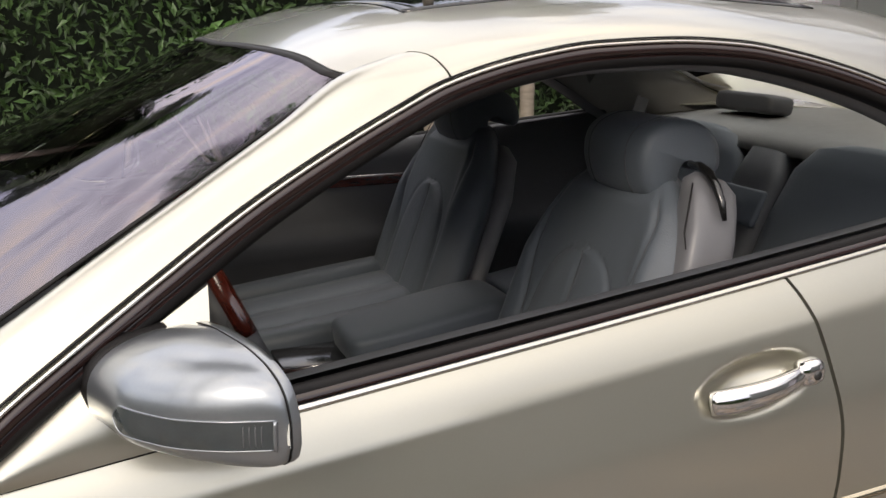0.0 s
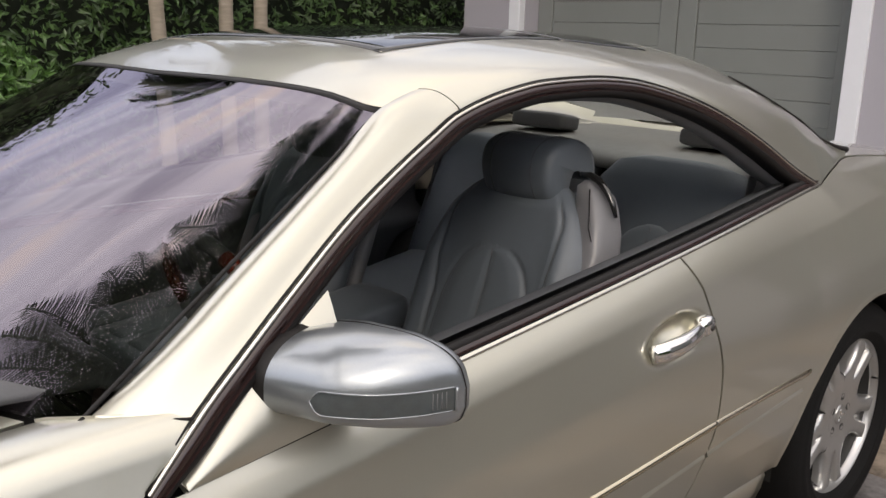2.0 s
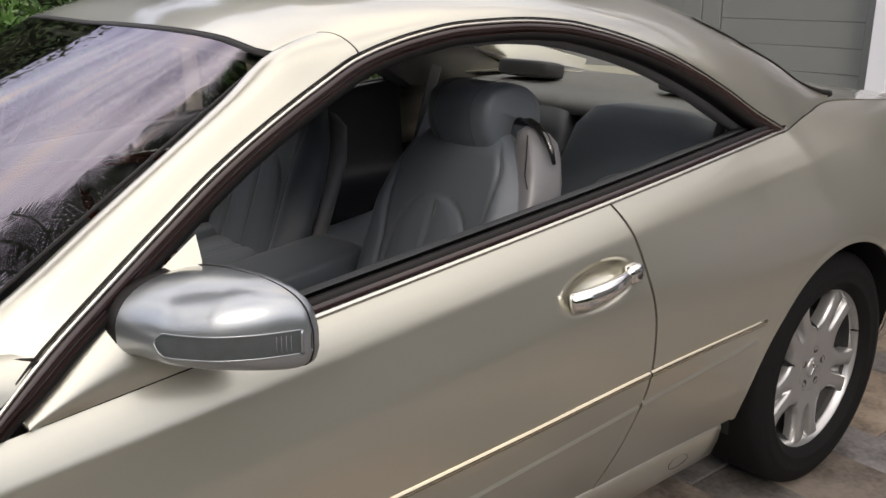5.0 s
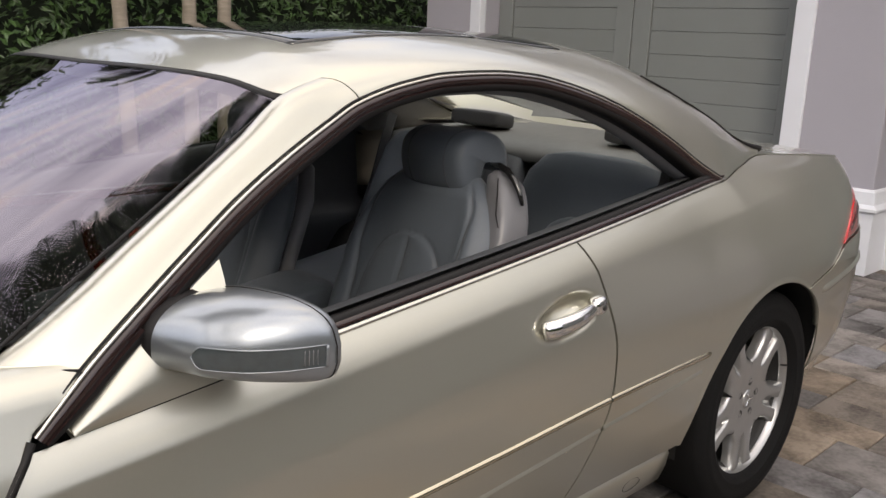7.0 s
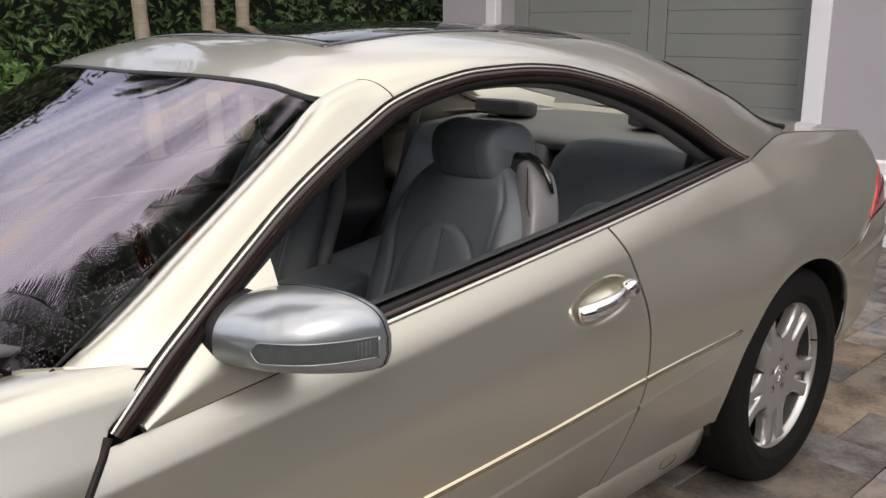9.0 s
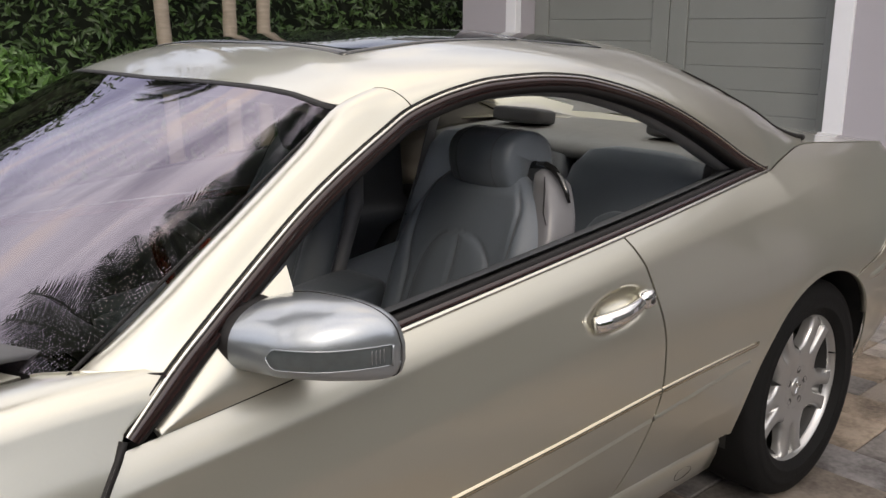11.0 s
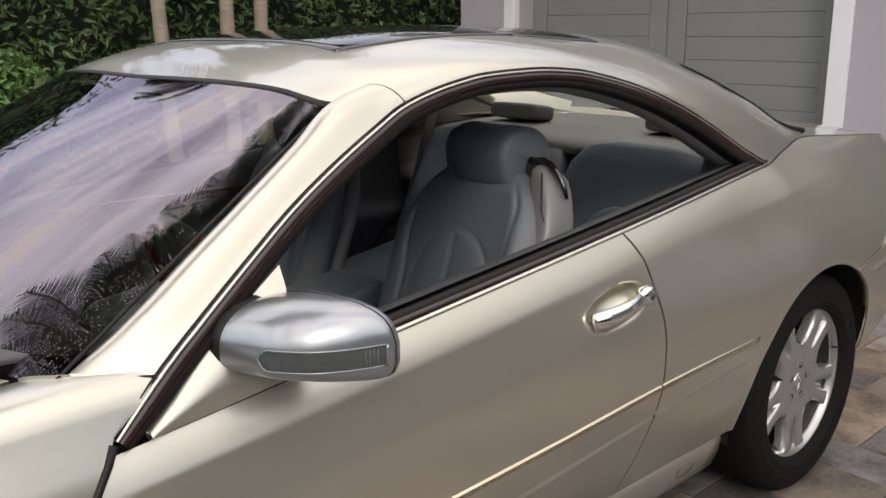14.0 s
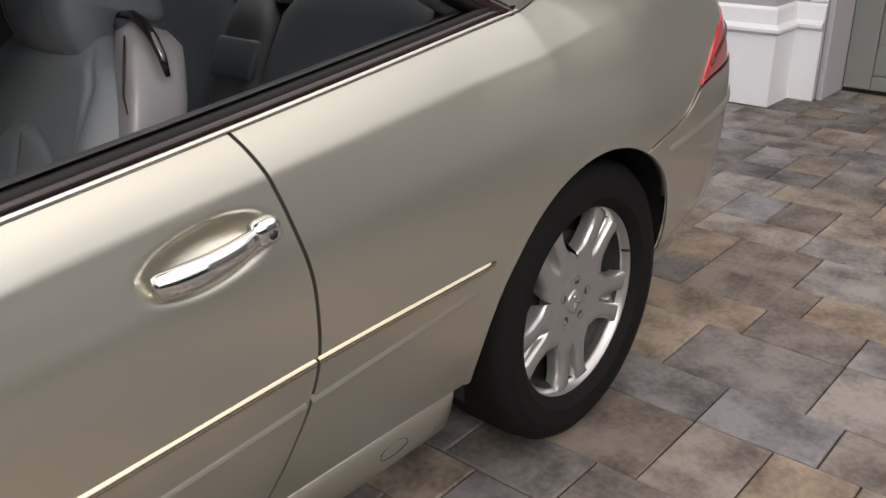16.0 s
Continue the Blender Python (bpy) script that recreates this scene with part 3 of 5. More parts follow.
    for i in range(26):
        a = i / 25
        xa, xb = lerp(-1.940, -1.335, a), lerp(-2.05, -1.372, a)
        P = Vector((xa, s * chrome_w(xa), chrome_z(xa)))
        Q = Vector((xb, s * pillar_w(xb), pillar_z(xb)))
        row = []
        for j in range(12):
            b = j / 11
            bulge = 0.021 * math.sin(math.pi * b**1.5) ** 0.8 * (1 - a**5) * min(1, 0.12 + a * 6)
            c = P.lerp(Q, b) + Vector((-0.35, s * 0.55, 0.75)).normalized() * bulge
            # the top end lies flush with the roof skin along the joint
            u = lerp(1.0, 0.906, b)
            E = roof_point(front_edge(u) - 0.003, u, s)
            end = Vector((lerp(-1.335, -1.372, b), 0, 0))
            end.y = s * lerp(chrome_w(-1.335), pillar_w(-1.372), b)
            end.z = lerp(chrome_z(-1.335), pillar_z(-1.372), b)
            k = max(0, (a - 0.80) / 0.20) ** 2
            row.append(c + (E - end) * k)
        rows.append(row)
    part("pillar_joint", tube([p + Vector((0, s * 0.001, 0.001)) for p in rows[0]], 0.0022, 6), RUBBER, car)
    part("windscreen_pillar", thicken(grid(rows, flip=s < 0), 0.004), PAINT, car, sharp=50)


# roof skin, ending at the rear window
back_edge = curve((0.0, -0.24), (0.45, -0.25), (0.70, -0.27), (0.76, -0.25), (0.80, -0.14), (0.86, 0.0), (0.93, 0.16), (0.972, 0.27), (1.0, 0.24))
us = spread(0, 0.85, 18) + [0.87, 0.885, 0.893, 0.8985, 0.904, 0.915, 0.93, 0.945, 0.958, 0.97, 0.98, 0.988, 0.994, 0.998, 1.0]
us = [-u for u in us[:0:-1]] + us
rows = []
for i in range(70):
    a = i / 69
    rows.append([roof_point(lerp(front_edge(abs(u)), back_edge(abs(u)), a), u, 1) for u in us])
roof = part("roof", thicken(grid(rows, flip=True), 0.004), PAINT, car, sharp=55)
# rear window
rows = []
for i in range(30):
    a = i / 29
    row = []
    for v in spread(-1, 1, 41):
        x = lerp(-0.235 - 0.03 * v * v, 0.50 - 0.22 * v**2, a)
        lim = curve((-0.27, 0.735), (-0.14, 0.795), (0.0, 0.852), (0.16, 0.922), (0.27, 0.966), (0.5, 0.97))(x)
        row.append(roof_point(x, v * lim, 1, -0.004))
    rows.append(row)
rw = part("rear_window", grid(rows, flip=True), REAR_GLASS, car, "clear curved rear window")
rw.visible_shadow = False
for sg in (-1, 1):
    edge = []
    for x in spread(-0.26, 0.285, 40):
        lim = curve((-0.27, 0.735), (-0.14, 0.795), (0.0, 0.852), (0.16, 0.922), (0.27, 0.966), (0.5, 0.97))(x)
        edge.append(roof_point(x, sg * (lim + 0.004), 1, 0.001))
    part("rear_window_seal", tube(edge, [0.003 + 0.007 * max(0, (p.x - 0.12) / 0.16) for p in edge], 8), RUBBER, car)
# windscreen
rows, band = [], []
for i in range(24):
    a = i / 23
    row = []
    for v in spread(-1, 1, 41):
        P = Vector((-2.285 + 0.230 * v * v, 0.797 * v, 0.918 - 0.029 * v * v))
        Q = Vector((front_edge(0.89 * abs(v)) - 0.006, v * 0.641, 0))
        Q.z = roof_z(Q.x + 0.006, abs(Q.y) / roof_w(Q.x)) - 0.004
        c = P.lerp(Q, a) + Vector((-0.5, 0, 0.85)) * (0.008 * math.sin(math.pi * a) * (1 - v * v * 0.9))
        row.append(c)
    rows.append(row)
ws_rows = rows
ws = part("windscreen", grid(rows, flip=True), SCREEN_GLASS, car, "clear curved windscreen reflecting sky")
ws.visible_shadow = False
part("windscreen_header", thicken(grid([[p + Vector((-0.007, 0, -0.002)) for p in rows[-1]], [p + Vector((0.006, 0, 0.0035)) for p in rows[-1]]], flip=True), 0.004), RUBBER, car)
for s in (0, -1):
    edge = [r[s] for r in rows]
    sg = -1 if s == 0 else 1
    part("windscreen_seal", tube([p + Vector((0, -sg * 0.004, 0.002)) for p in edge], 0.003 if sg < 0 else 0.008, 6), RUBBER, car)
# sunroof glass, slightly proud
rows = []
for i in range(16):
    a = i / 15
    rows.append([roof_point(lerp(-1.33, -0.80, a), v * 0.66, 1, 0.0025) for v in spread(-1, 1, 49)])
part("sunroof_glass", thicken(grid(rows, flip=True), 0.006), ROOF_GLASS, car, "dark tinted glass sunroof panel")
rows = []
for i in range(10):
    a = i / 9
    rows.append([roof_point(lerp(-0.79, -0.50, a), v * 0.66, 1, 0.0025) for v in spread(-1, 1, 49)])
part("rear_roof_glass", thicken(grid(rows, flip=True), 0.006), ROOF_GLASS, car, "dark glass roof panel behind the sunroof")

# bonnet
rows = []
for i in range(40):
    a = i / 39
    row = []
    for v in spread(-1, 1, 33):
        x0 = -2.095 - 0.235 * (1 - abs(v) ** 2.2)
        x1 = -3.66 + 0.25 * abs(v) ** 2.5
        x = lerp(x0, x1, a)
        ztop = curve((-3.7, 0.64), (-3.3, 0.745), (-2.9, 0.815), (-2.4, 0.872), (-2.05, 0.893))(x)
        w = 0.746 * plan(max(x, -3.4)) * (1 - 0.12 * max(0, (-2.9 - x) / 0.8))
        row.append(Vector((x, v * w, ztop + 0.002 + 0.055 * (1 - abs(v) ** 2.2))))
    rows.append(row)
part("bonnet", thicken(grid(rows), 0.004), PAINT, car, sharp=50)
# front bumper and grille, plain, closing the nose
rows = []
for k in range(25):
    v = -1 + 2 * k / 24
    x = -3.79 + 0.30 * abs(v) ** 3
    rows.append([Vector((x + dx, v * 0.86 * w, z)) for z, dx, w in ((0.20, 0.08, 0.94), (0.26, 0.02, 0.98), (0.40, -0.01, 1.0), (0.52, 0.0, 1.0), (0.60, 0.04, 0.97), (0.68, 0.10, 0.92))])
part("front_bumper", thicken(grid(rows), 0.01), PAINT, car, sharp=50)
# cowl below the windscreen
rows = []
for v in spread(-1, 1, 33):
    P = Vector((-2.285 + 0.230 * v * v, 0.797 * v, 0.918 - 0.029 * v * v))
    rows.append([P + Vector((0.02, 0, -0.012)), P + Vector((-0.03, 0, -0.022)), P + Vector((-0.09, 0, -0.03))])
part("cowl", thicken(grid(rows), 0.004), BLACK_PLASTIC, car)
# boot lid and deck
rows = []
for i in range(36):
    a = i / 35
    row = []
    for v in spread(-1, 1, 33):
        x = lerp(0.02 + 0.40 * (1 - abs(v) ** 3), 1.12, a)
        w, zc = crest_w(x) + 0.001, crest_z(x)
        row.append(Vector((x, v * w, zc - 0.002 + 0.026 * (1 - abs(v) ** 2.0) * min(1, a * 3))))
    rows.append(row)
part("boot_lid", thicken(grid(rows), 0.004), PAINT, car, sharp=50)
rows = []
for v in spread(-1, 1, 25):
    rows.append([Vector((1.16 + dx - 0.0 * abs(v), v * w, z)) for dx, w, z in ((-0.04, 0.34, 0.925), (0.0, 0.36, 0.90), (0.02, 0.38, 0.80), (0.02, 0.40, 0.69))])
part("tail_panel", thicken(grid(rows), 0.004), PAINT, car, sharp=50)
for s in (-1, 1):
    # wrap-round tail lamp
    rows = []
    lamp_top = curve((0.455, 0.746), (0.52, 0.785), (0.60, 0.820), (0.72, 0.850), (0.88, 0.868), (1.10, 0.872))
    for x in spread(0.455, 1.10, 24):
        rows.append([Vector((x, s * (side_w(x, z) + 0.004 + 0.002 * math.sin(math.pi * j / 11)), z)) for j, z in enumerate(spread(seam_z(x) + 0.003, lamp_top(x), 12))])
    lamp_rows = rows
    part("tail_lamp", thicken(grid(rows, flip=s < 0), 0.006), LENS_RED, car, "red wrap-round tail lamp")
    part("lamp_strip", tube([r[7] + Vector((0, s * 0.001, 0)) for r in lamp_rows[3:]], 0.004, 6), GLOSS_TRIM, car)


# ---- side window frames, trims ----
def arch_path(s, n=90, drop=0.0, inset=0.0, x0=-2.012, x1=-0.14):
    """Points along the window arch, drop metres in towards the opening."""
    pts = []
    for i in range(n):
        x = lerp(x0, x1, i / (n - 1))
        a = Vector((x - 0.004, chrome_w(x - 0.004), chrome_z(x - 0.004)))
        b = Vector((x + 0.004, chrome_w(x + 0.004), chrome_z(x + 0.004)))
        d = (b - a).normalized()
        out = Vector((0, 0.9, 0.44))
        inward = d.cross(out).normalized()
        if inward.z > 0 and abs(d.x) > 0.3:
            inward = -inward
        c = (a + b) / 2 + inward * drop * min(1, 0.72 + max(0, x + 2.012) / 0.20)
        pts.append(Vector((c.x, s * (c.y - inset), c.z)))
    return pts


for s in (-1, 1):
    lines = [arch_path(s, drop=d, inset=i) for d, i in ((0.0020, 0.002), (0.003, -0.003), (0.0065, -0.003), (0.0085, 0.002))]
    # thin black line for the shadow gap between paint and chrome
    part("window_gap_shade", tube(arch_path(s, drop=-0.0012, inset=0.0012), 0.0022, 6), RUBBER, car)
    part("window_chrome", grid([list(r) for r in zip(*lines)], flip=s > 0), SATIN_CHROME, car, "thin bright strip round the side window")
    lines = [arch_path(s, drop=d, inset=i) for d, i in ((0.0085, 0.002), (0.011, -0.002), (0.022, -0.002), (0.024, 0.006), (0.027, 0.006), (0.029, 0.0))]
    part("window_trim", grid([list(r) for r in zip(*lines)], flip=s > 0), GLOSS_TRIM, car)
    lines = [arch_path(s, drop=d, inset=i) for d, i in ((0.029, 0.0), (0.036, 0.002), (0.044, 0.012), (0.046, 0.024), (0.044, 0.05))]
    part("window_seal", grid([list(r) for r in zip(*lines)], flip=s > 0), RUBBER, car)
    lines = [arch_path(s, drop=d, inset=i, x0=-1.8, x1=-0.2) for d, i in ((0.044, 0.05), (0.052, 0.06), (0.058, 0.085), (0.04, 0.125))]
    part("inner_pillar_trim", grid([list(r) for r in zip(*lines)], flip=s > 0), PLASTIC_GREY, car)
    # waistline: bright strip, dark strip, rubber
    xs = spread(-1.705, -0.135, 60)
    for name, prof, mat in (
        ("waist_chrome", ((0.002, -0.001), (0.0035, 0.001), (0.0025, 0.004), (-0.002, 0.006)), SATIN_CHROME),
        ("waist_gap", ((-0.002, 0.006), (-0.005, 0.0065), (-0.005, 0.0085), (-0.003, 0.0085)), RUBBER),
        ("waist_trim", ((-0.003, 0.0085), (-0.0035, 0.0125), (-0.006, 0.0150), (-0.009, 0.017)), GLOSS_TRIM),
        ("waist_seal", ((-0.009, 0.017), (-0.011, 0.025), (-0.018, 0.027), (-0.026, 0.024), (-0.032, 0.0)), RUBBER),
    ):
        rows = [[Vector((x, s * (belt_w(x) + dw), belt_z(x) + dz)) for dw, dz in prof] for x in xs]
        part(name, grid(rows, flip=s > 0), mat, car)
    # bright strip along the flank with the ridge below it
    ridge_z = curve((-2.14, 0.400), (-1.42, 0.449), (-1.08, 0.474), (-0.82, 0.495), (-0.42, 0.531))
    for a, b in ((-2.10, -0.8165), (-0.8115, -0.380)):
        zl = curve((-2.1, 0.515), (-1.2, 0.547), (-0.82, 0.565), (-0.38, 0.577))
        rows = []
        for x in spread(a, b, 40):
            fade = min(1, max(0, (-0.379 - x) / 0.02)) ** 0.5
            w = side_w(x, zl(x))
            rows.append([Vector((x, s * (w - 0.002 + dw * fade), zl(x) + dz * (0.35 + 0.65 * fade))) for dw, dz in ((0.0, -0.0080), (0.0060, -0.0064), (0.0086, -0.0020), (0.0084, 0.0014), (0.0060, 0.0048), (0.0, 0.0068))])
        part("flank_strip", grid(rows, flip=s < 0), WARM_REFLECTION_CHROME, car, "bright chrome strip along the flank, golden reflection put into its colour")
        rows = []
        for x in spread(a - 0.02 if b < -0.5 else a - 0.012, b - 0.035 if b > -0.5 else b - 0.018, 40):
            z = ridge_z(x)
            w = side_w(x, z)
            rows.append([Vector((x, s * (w + dw), z + dz)) for dw, dz in ((-0.0005, 0.012), (0.0024, 0.0050), (0.0046, 0.0012), (0.0045, -0.001), (0.0022, -0.0035), (-0.002, -0.0050))])
        part("flank_ridge", grid(rows, flip=s > 0), PAINT, car)
    # mirror foot filling the front corner of the window
    rows = []
    for P in spread(0, 1, 20):
        x = lerp(-1.965, -1.702, P)
        zlo = belt_z(x) + 0.001
        zhi = max(zlo + 0.001, lerp(0.822, 0.988, P ** 0.97))
        rows.append([Vector((x + 0.10 * P * (z - 0.988), s * (lerp(0.868, 0.792, (z - 0.82) / 0.168) + 0.012 * math.sin(math.pi * k / 7)), z)) for k, z in enumerate(spread(zlo, zhi, 8))])
    part("mirror_foot", thicken(grid(rows, flip=s < 0), 0.02), PAINT, car, sharp=40)


mirror_top = curve((-0.10, 0.058), (-0.07, 0.066), (-0.02, 0.071), (0.03, 0.070), (0.07, 0.064), (0.10, 0.052), (0.115, 0.037), (0.123, 0.014))
mirror_low = curve((-0.10, 0.046), (-0.08, 0.042), (0.08, 0.040), (0.10, 0.038), (0.116, 0.030), (0.123, 0.012))
mirror_face = curve((-0.10, 0.050), (-0.03, 0.048), (0.03, 0.026), (0.08, -0.012), (0.113, -0.050), (0.123, -0.063))
mirror_back = curve((-0.10, -0.045), (-0.06, -0.060), (0.0, -0.066), (0.123, -0.067))


def mirror_depth(a, z):
    """How far the front of the housing stands out at a along it and z over its seam."""
    h, n = (mirror_top(a), 2.3) if z > 0 else (mirror_low(a), 3.2)
    return mirror_back(a) + (mirror_face(a) - mirror_back(a)) * max(0.0, 1 - min(1.0, abs(z) / h) ** n) ** (1 / n)


def door_mirror(s):
    """A D-shaped housing with a bezel, an indicator lens, the glass and a gasket at its foot."""
    root = empty("door_mirror", pose(-1.765, s * 0.930, 0.895, 0, 0, s * 72))
    root.parent = car

    def section(a, grow=1.0, dz=0.0):
        row = []
        at = max(a, -0.10)
        for k in range(41):
            q = -math.pi / 2 + math.pi * k / 40
            n, h = (2.3, mirror_top(at)) if q > 0 else (3.2, mirror_low(at))
            z = h * math.copysign(abs(math.sin(q)) ** (2 / n), q)
            f = mirror_back(at) + (mirror_face(at) - mirror_back(at)) * max(0.0, math.cos(q)) ** (2 / n)
            row.append(Vector((a, s * f * grow, z * grow + dz)))
        return row

    stations = spread(-0.10, 0.09, 28) + [0.095, 0.099, 0.103, 0.107, 0.110, 0.113, 0.1155, 0.1178, 0.1198, 0.1213, 0.1224, 0.123]
    part("housing", thicken(grid([section(a) for a in stations], flip=s < 0), 0.003), SKY_TINT_PAINT, root, "painted mirror housing, the reflected blue sky put into its silver colour", sharp=60)
    # bezel behind the parting line
    def rim(f, grow):
        pts = [Vector((a * grow + 0.001, s * f, mirror_top(a) * grow)) for a in stations[4:]]
        return pts + [Vector((a * grow + 0.001, s * f, -mirror_low(a) * grow)) for a in stations[:3:-1]]
    part("bezel", grid([rim(f, g) for f, g in ((-0.0675, 0.975), (-0.0690, 1.003), (-0.0745, 1.004), (-0.0800, 0.985), (-0.0820, 0.93), (-0.0760, 0.90))], closed=True, flip=s < 0), SKY_TINT_PAINT, root, sharp=50)
    part("parting_line", tube(rim(-0.0674, 0.999)[:len(stations) + 8], 0.0008, 6), RUBBER, root)
    part("gasket", grid([section(-0.124, 1.02), section(-0.112, 1.025), section(-0.100, 1.0), section(-0.097, 0.96)], flip=s < 0), RUBBER, root)
    part("arm", grid([section(-0.175, 1.18, -0.004), section(-0.150, 1.13, -0.003), section(-0.135, 1.09, -0.002), section(-0.1235, 1.06), section(-0.122, 0.97)], flip=s < 0), PAINT, root, sharp=60)
    rows, low, high = [], [], []
    for k in range(40):
        a = lerp(-0.030, 0.1165, k / 39)
        h = 0.0152 * min(1.0, 1 - (1 - min(1, k / 4)) ** 2) + 0.0002
        rows.append([Vector((a, s * (mirror_depth(a, z) + 0.0012), z)) for z in (lerp(-h, h, j / 6) + 0.0025 - 0.002 * math.sin(math.pi * k / 39) for j in range(7))])
        low.append(rows[-1][0])
        high.append(rows[-1][-1])
    part("indicator_lens", grid(rows, flip=s < 0), LENS_GREY, root, "smoked grey indicator lens")
    part("lens_rim", tube(high[::-1] + low[1:], 0.0009, 6), SKY_TINT_PAINT, root)
    for k in (34, 35, 36, 37):
        part("lens_rib", tube([p + Vector((0, s * 0.0003, 0)) for p in rows[k][1:-1]], 0.0006, 5), SHELL_GREY, root)
    part("lens_tab", tube([p + Vector((0.002, s * 0.0006, 0)) for p in rows[39]], 0.0022, 6), SKY_TINT_PAINT, root)
    part("glass", moved(blob(0.094, 0.003, 0.040, 3.0, 28, 8), pose(0.012, -s * 0.076, 0.010)), MIRROR_GLASS, root)
    return root


for s in (-1, 1):
    door_mirror(s)


# ---- door handles ----
for s in (-1, 1):
    h = empty("door_handle", pose(-0.957, s * 0.889, 0.777, 0, -6.5, 0))
    h.parent = car
    pts, rad = [], []
    for i in range(22):
        t = -1 + 2 * i / 21
        pts.append((0.084 * t - 0.004, s * (0.010 + 0.016 * (1 - t * t) - 0.012 * max(0, -t - 0.75)), 0.002 * t))
        rad.append(0.0190 - 0.004 * abs(t) ** 4 - 0.0035 * t)
    part("grip", tube(pts, rad, 12, flat=0.75), CHROME, h, "bright chrome door handle grip")
    part("lock_cap", moved(blob(0.024, 0.017, 0.020, 3.0, 16, 10), pose(0.083, s * 0.013, 0.003)), CHROME, h)
    key = bmesh.new()
    bmesh.ops.create_cone(key, cap_ends=True, segments=20, radius1=0.0075, radius2=0.0070, depth=0.004)
    part("lock_cylinder", moved(key, pose(0.085, s * 0.0285, 0.002, 90)), DARK_METAL, h)


# ---- wheels ----
def ring(profile, n=64):
    """Turns (radius, y) points about the y axis."""
    return grid([[Vector((r * math.cos(2 * math.pi * k / n), y, r * math.sin(2 * math.pi * k / n))) for r, y in profile] for k in range(n + 1)])


def make_wheel():
    """Wheel about the y axis, outer face towards -y."""
    w = empty("wheel")
    tyre = part("tyre", ring([(0.222, -0.098), (0.230, -0.108), (0.245, -0.116), (0.2475, -0.1185), (0.250, -0.1175), (0.275, -0.122), (0.288, -0.1212), (0.290, -0.1190), (0.300, -0.118), (0.316, -0.108), (0.325, -0.094), (0.329, -0.06), (0.330, 0.0), (0.329, 0.06), (0.325, 0.094), (0.30, 0.118), (0.25, 0.116), (0.222, 0.10)]), TYRE, w, "black low-profile tyre")
    rim = part("rim", ring([(0.211, -0.076), (0.212, -0.081), (0.219, -0.092), (0.227, -0.1005), (0.233, -0.104), (0.234, -0.100), (0.226, -0.095)]), ALLOY, w, "silver alloy wheel rim")
    part("brake_disc", ring([(0.03, -0.034), (0.150, -0.034), (0.153, -0.028), (0.150, -0.020), (0.03, -0.020)], 40), DARK_METAL, w)
    # black drum standing for the shade behind the spoke openings
    part("wheel_shade_drum", ring([(0.2115, -0.0755), (0.203, -0.060), (0.199, -0.028), (0.02, -0.022)], 40), BLACK_PLASTIC, w)
    flank_w = curve((0.050, 0.036), (0.085, 0.060), (0.100, 0.0655), (0.112, 0.0600), (0.130, 0.0545), (0.160, 0.0540), (0.190, 0.0600), (0.207, 0.0690), (0.218, 0.0820))
    slit_w = curve((0.050, 0.0002), (0.108, 0.0002), (0.114, 0.0045), (0.130, 0.0085), (0.170, 0.0130), (0.205, 0.0165), (0.218, 0.0175))
    for k in range(5):
        a = math.radians(54 + 72 * k)
        for sg in (-1, 1):
            rows = []
            for i in range(29):
                r = lerp(0.050, 0.218, i / 28)
                wide, slit = flank_w(r), slit_w(r)
                y0 = -0.0830 - 0.0090 * ((r - 0.05) / 0.168) ** 1.5 + 0.010 * max(0, (r - 0.20) / 0.018) ** 2
                cut, hole = min(1, max(0, (r - 0.108) / 0.03)), min(1, max(0, (r - 0.094) / 0.016))
                row = []
                for q, d in ((0.0, 0.024 * cut), (slit * 0.75, 0.021 * cut), (slit, 0.013 * cut), (slit + 0.0025, 0.003 * cut), (slit + 0.0060, 0.0), (lerp(slit, wide, 0.55), -0.0012), (wide - 0.0100, 0.0), (wide - 0.0055, 0.0030 * hole), (wide - 0.0020, 0.010 * hole), (wide, 0.020 * hole), (wide + 0.0005, 0.036 * hole)):
                    row.append(Vector((r * math.cos(a) - q * sg * math.sin(a), y0 + d, r * math.sin(a) + q * sg * math.cos(a))))
                rows.append(row)
            part("spoke", grid(rows, flip=sg < 0), ALLOY, w)
    hub = part("hub", ring([(0.0005, -0.0825), (0.032, -0.0825), (0.036, -0.0815), (0.050, -0.0835), (0.066, -0.0840), (0.074, -0.0820), (0.078, -0.066), (0.079, -0.04)], 40), ALLOY, w)
    part("centre_cap", ring([(0.0005, -0.0875), (0.024, -0.087), (0.029, -0.084), (0.030, -0.079)], 36), ALLOY, w)
    for a in (90, 210, 330):
        bm = box(-0.0035, -0.0895, 0.002, 0.0035, -0.0868, 0.021, 0.001, 1)
        part("emblem_bar", moved(bm, pose(0, 0, 0, 0, a, 0)), CHROME, w, smooth=False)
    for k in range(5):
        a = 2 * math.pi * k / 5 + 0.2
        b = ring([(0.0005, -0.0835), (0.0085, -0.0835), (0.0100, -0.0845), (0.0112, -0.0830), (0.0120, -0.0800)], 14)
        part("bolt_hole", moved(b, pose(0.052 * math.cos(a), 0, 0.052 * math.sin(a))), DARK_METAL, w)
    part("valve", moved(tube([(0, 0, 0), (0, -0.02, 0.004)], 0.003, 6), pose(0.196, -0.085, 0.06)), BLACK_PLASTIC, w)
    return w


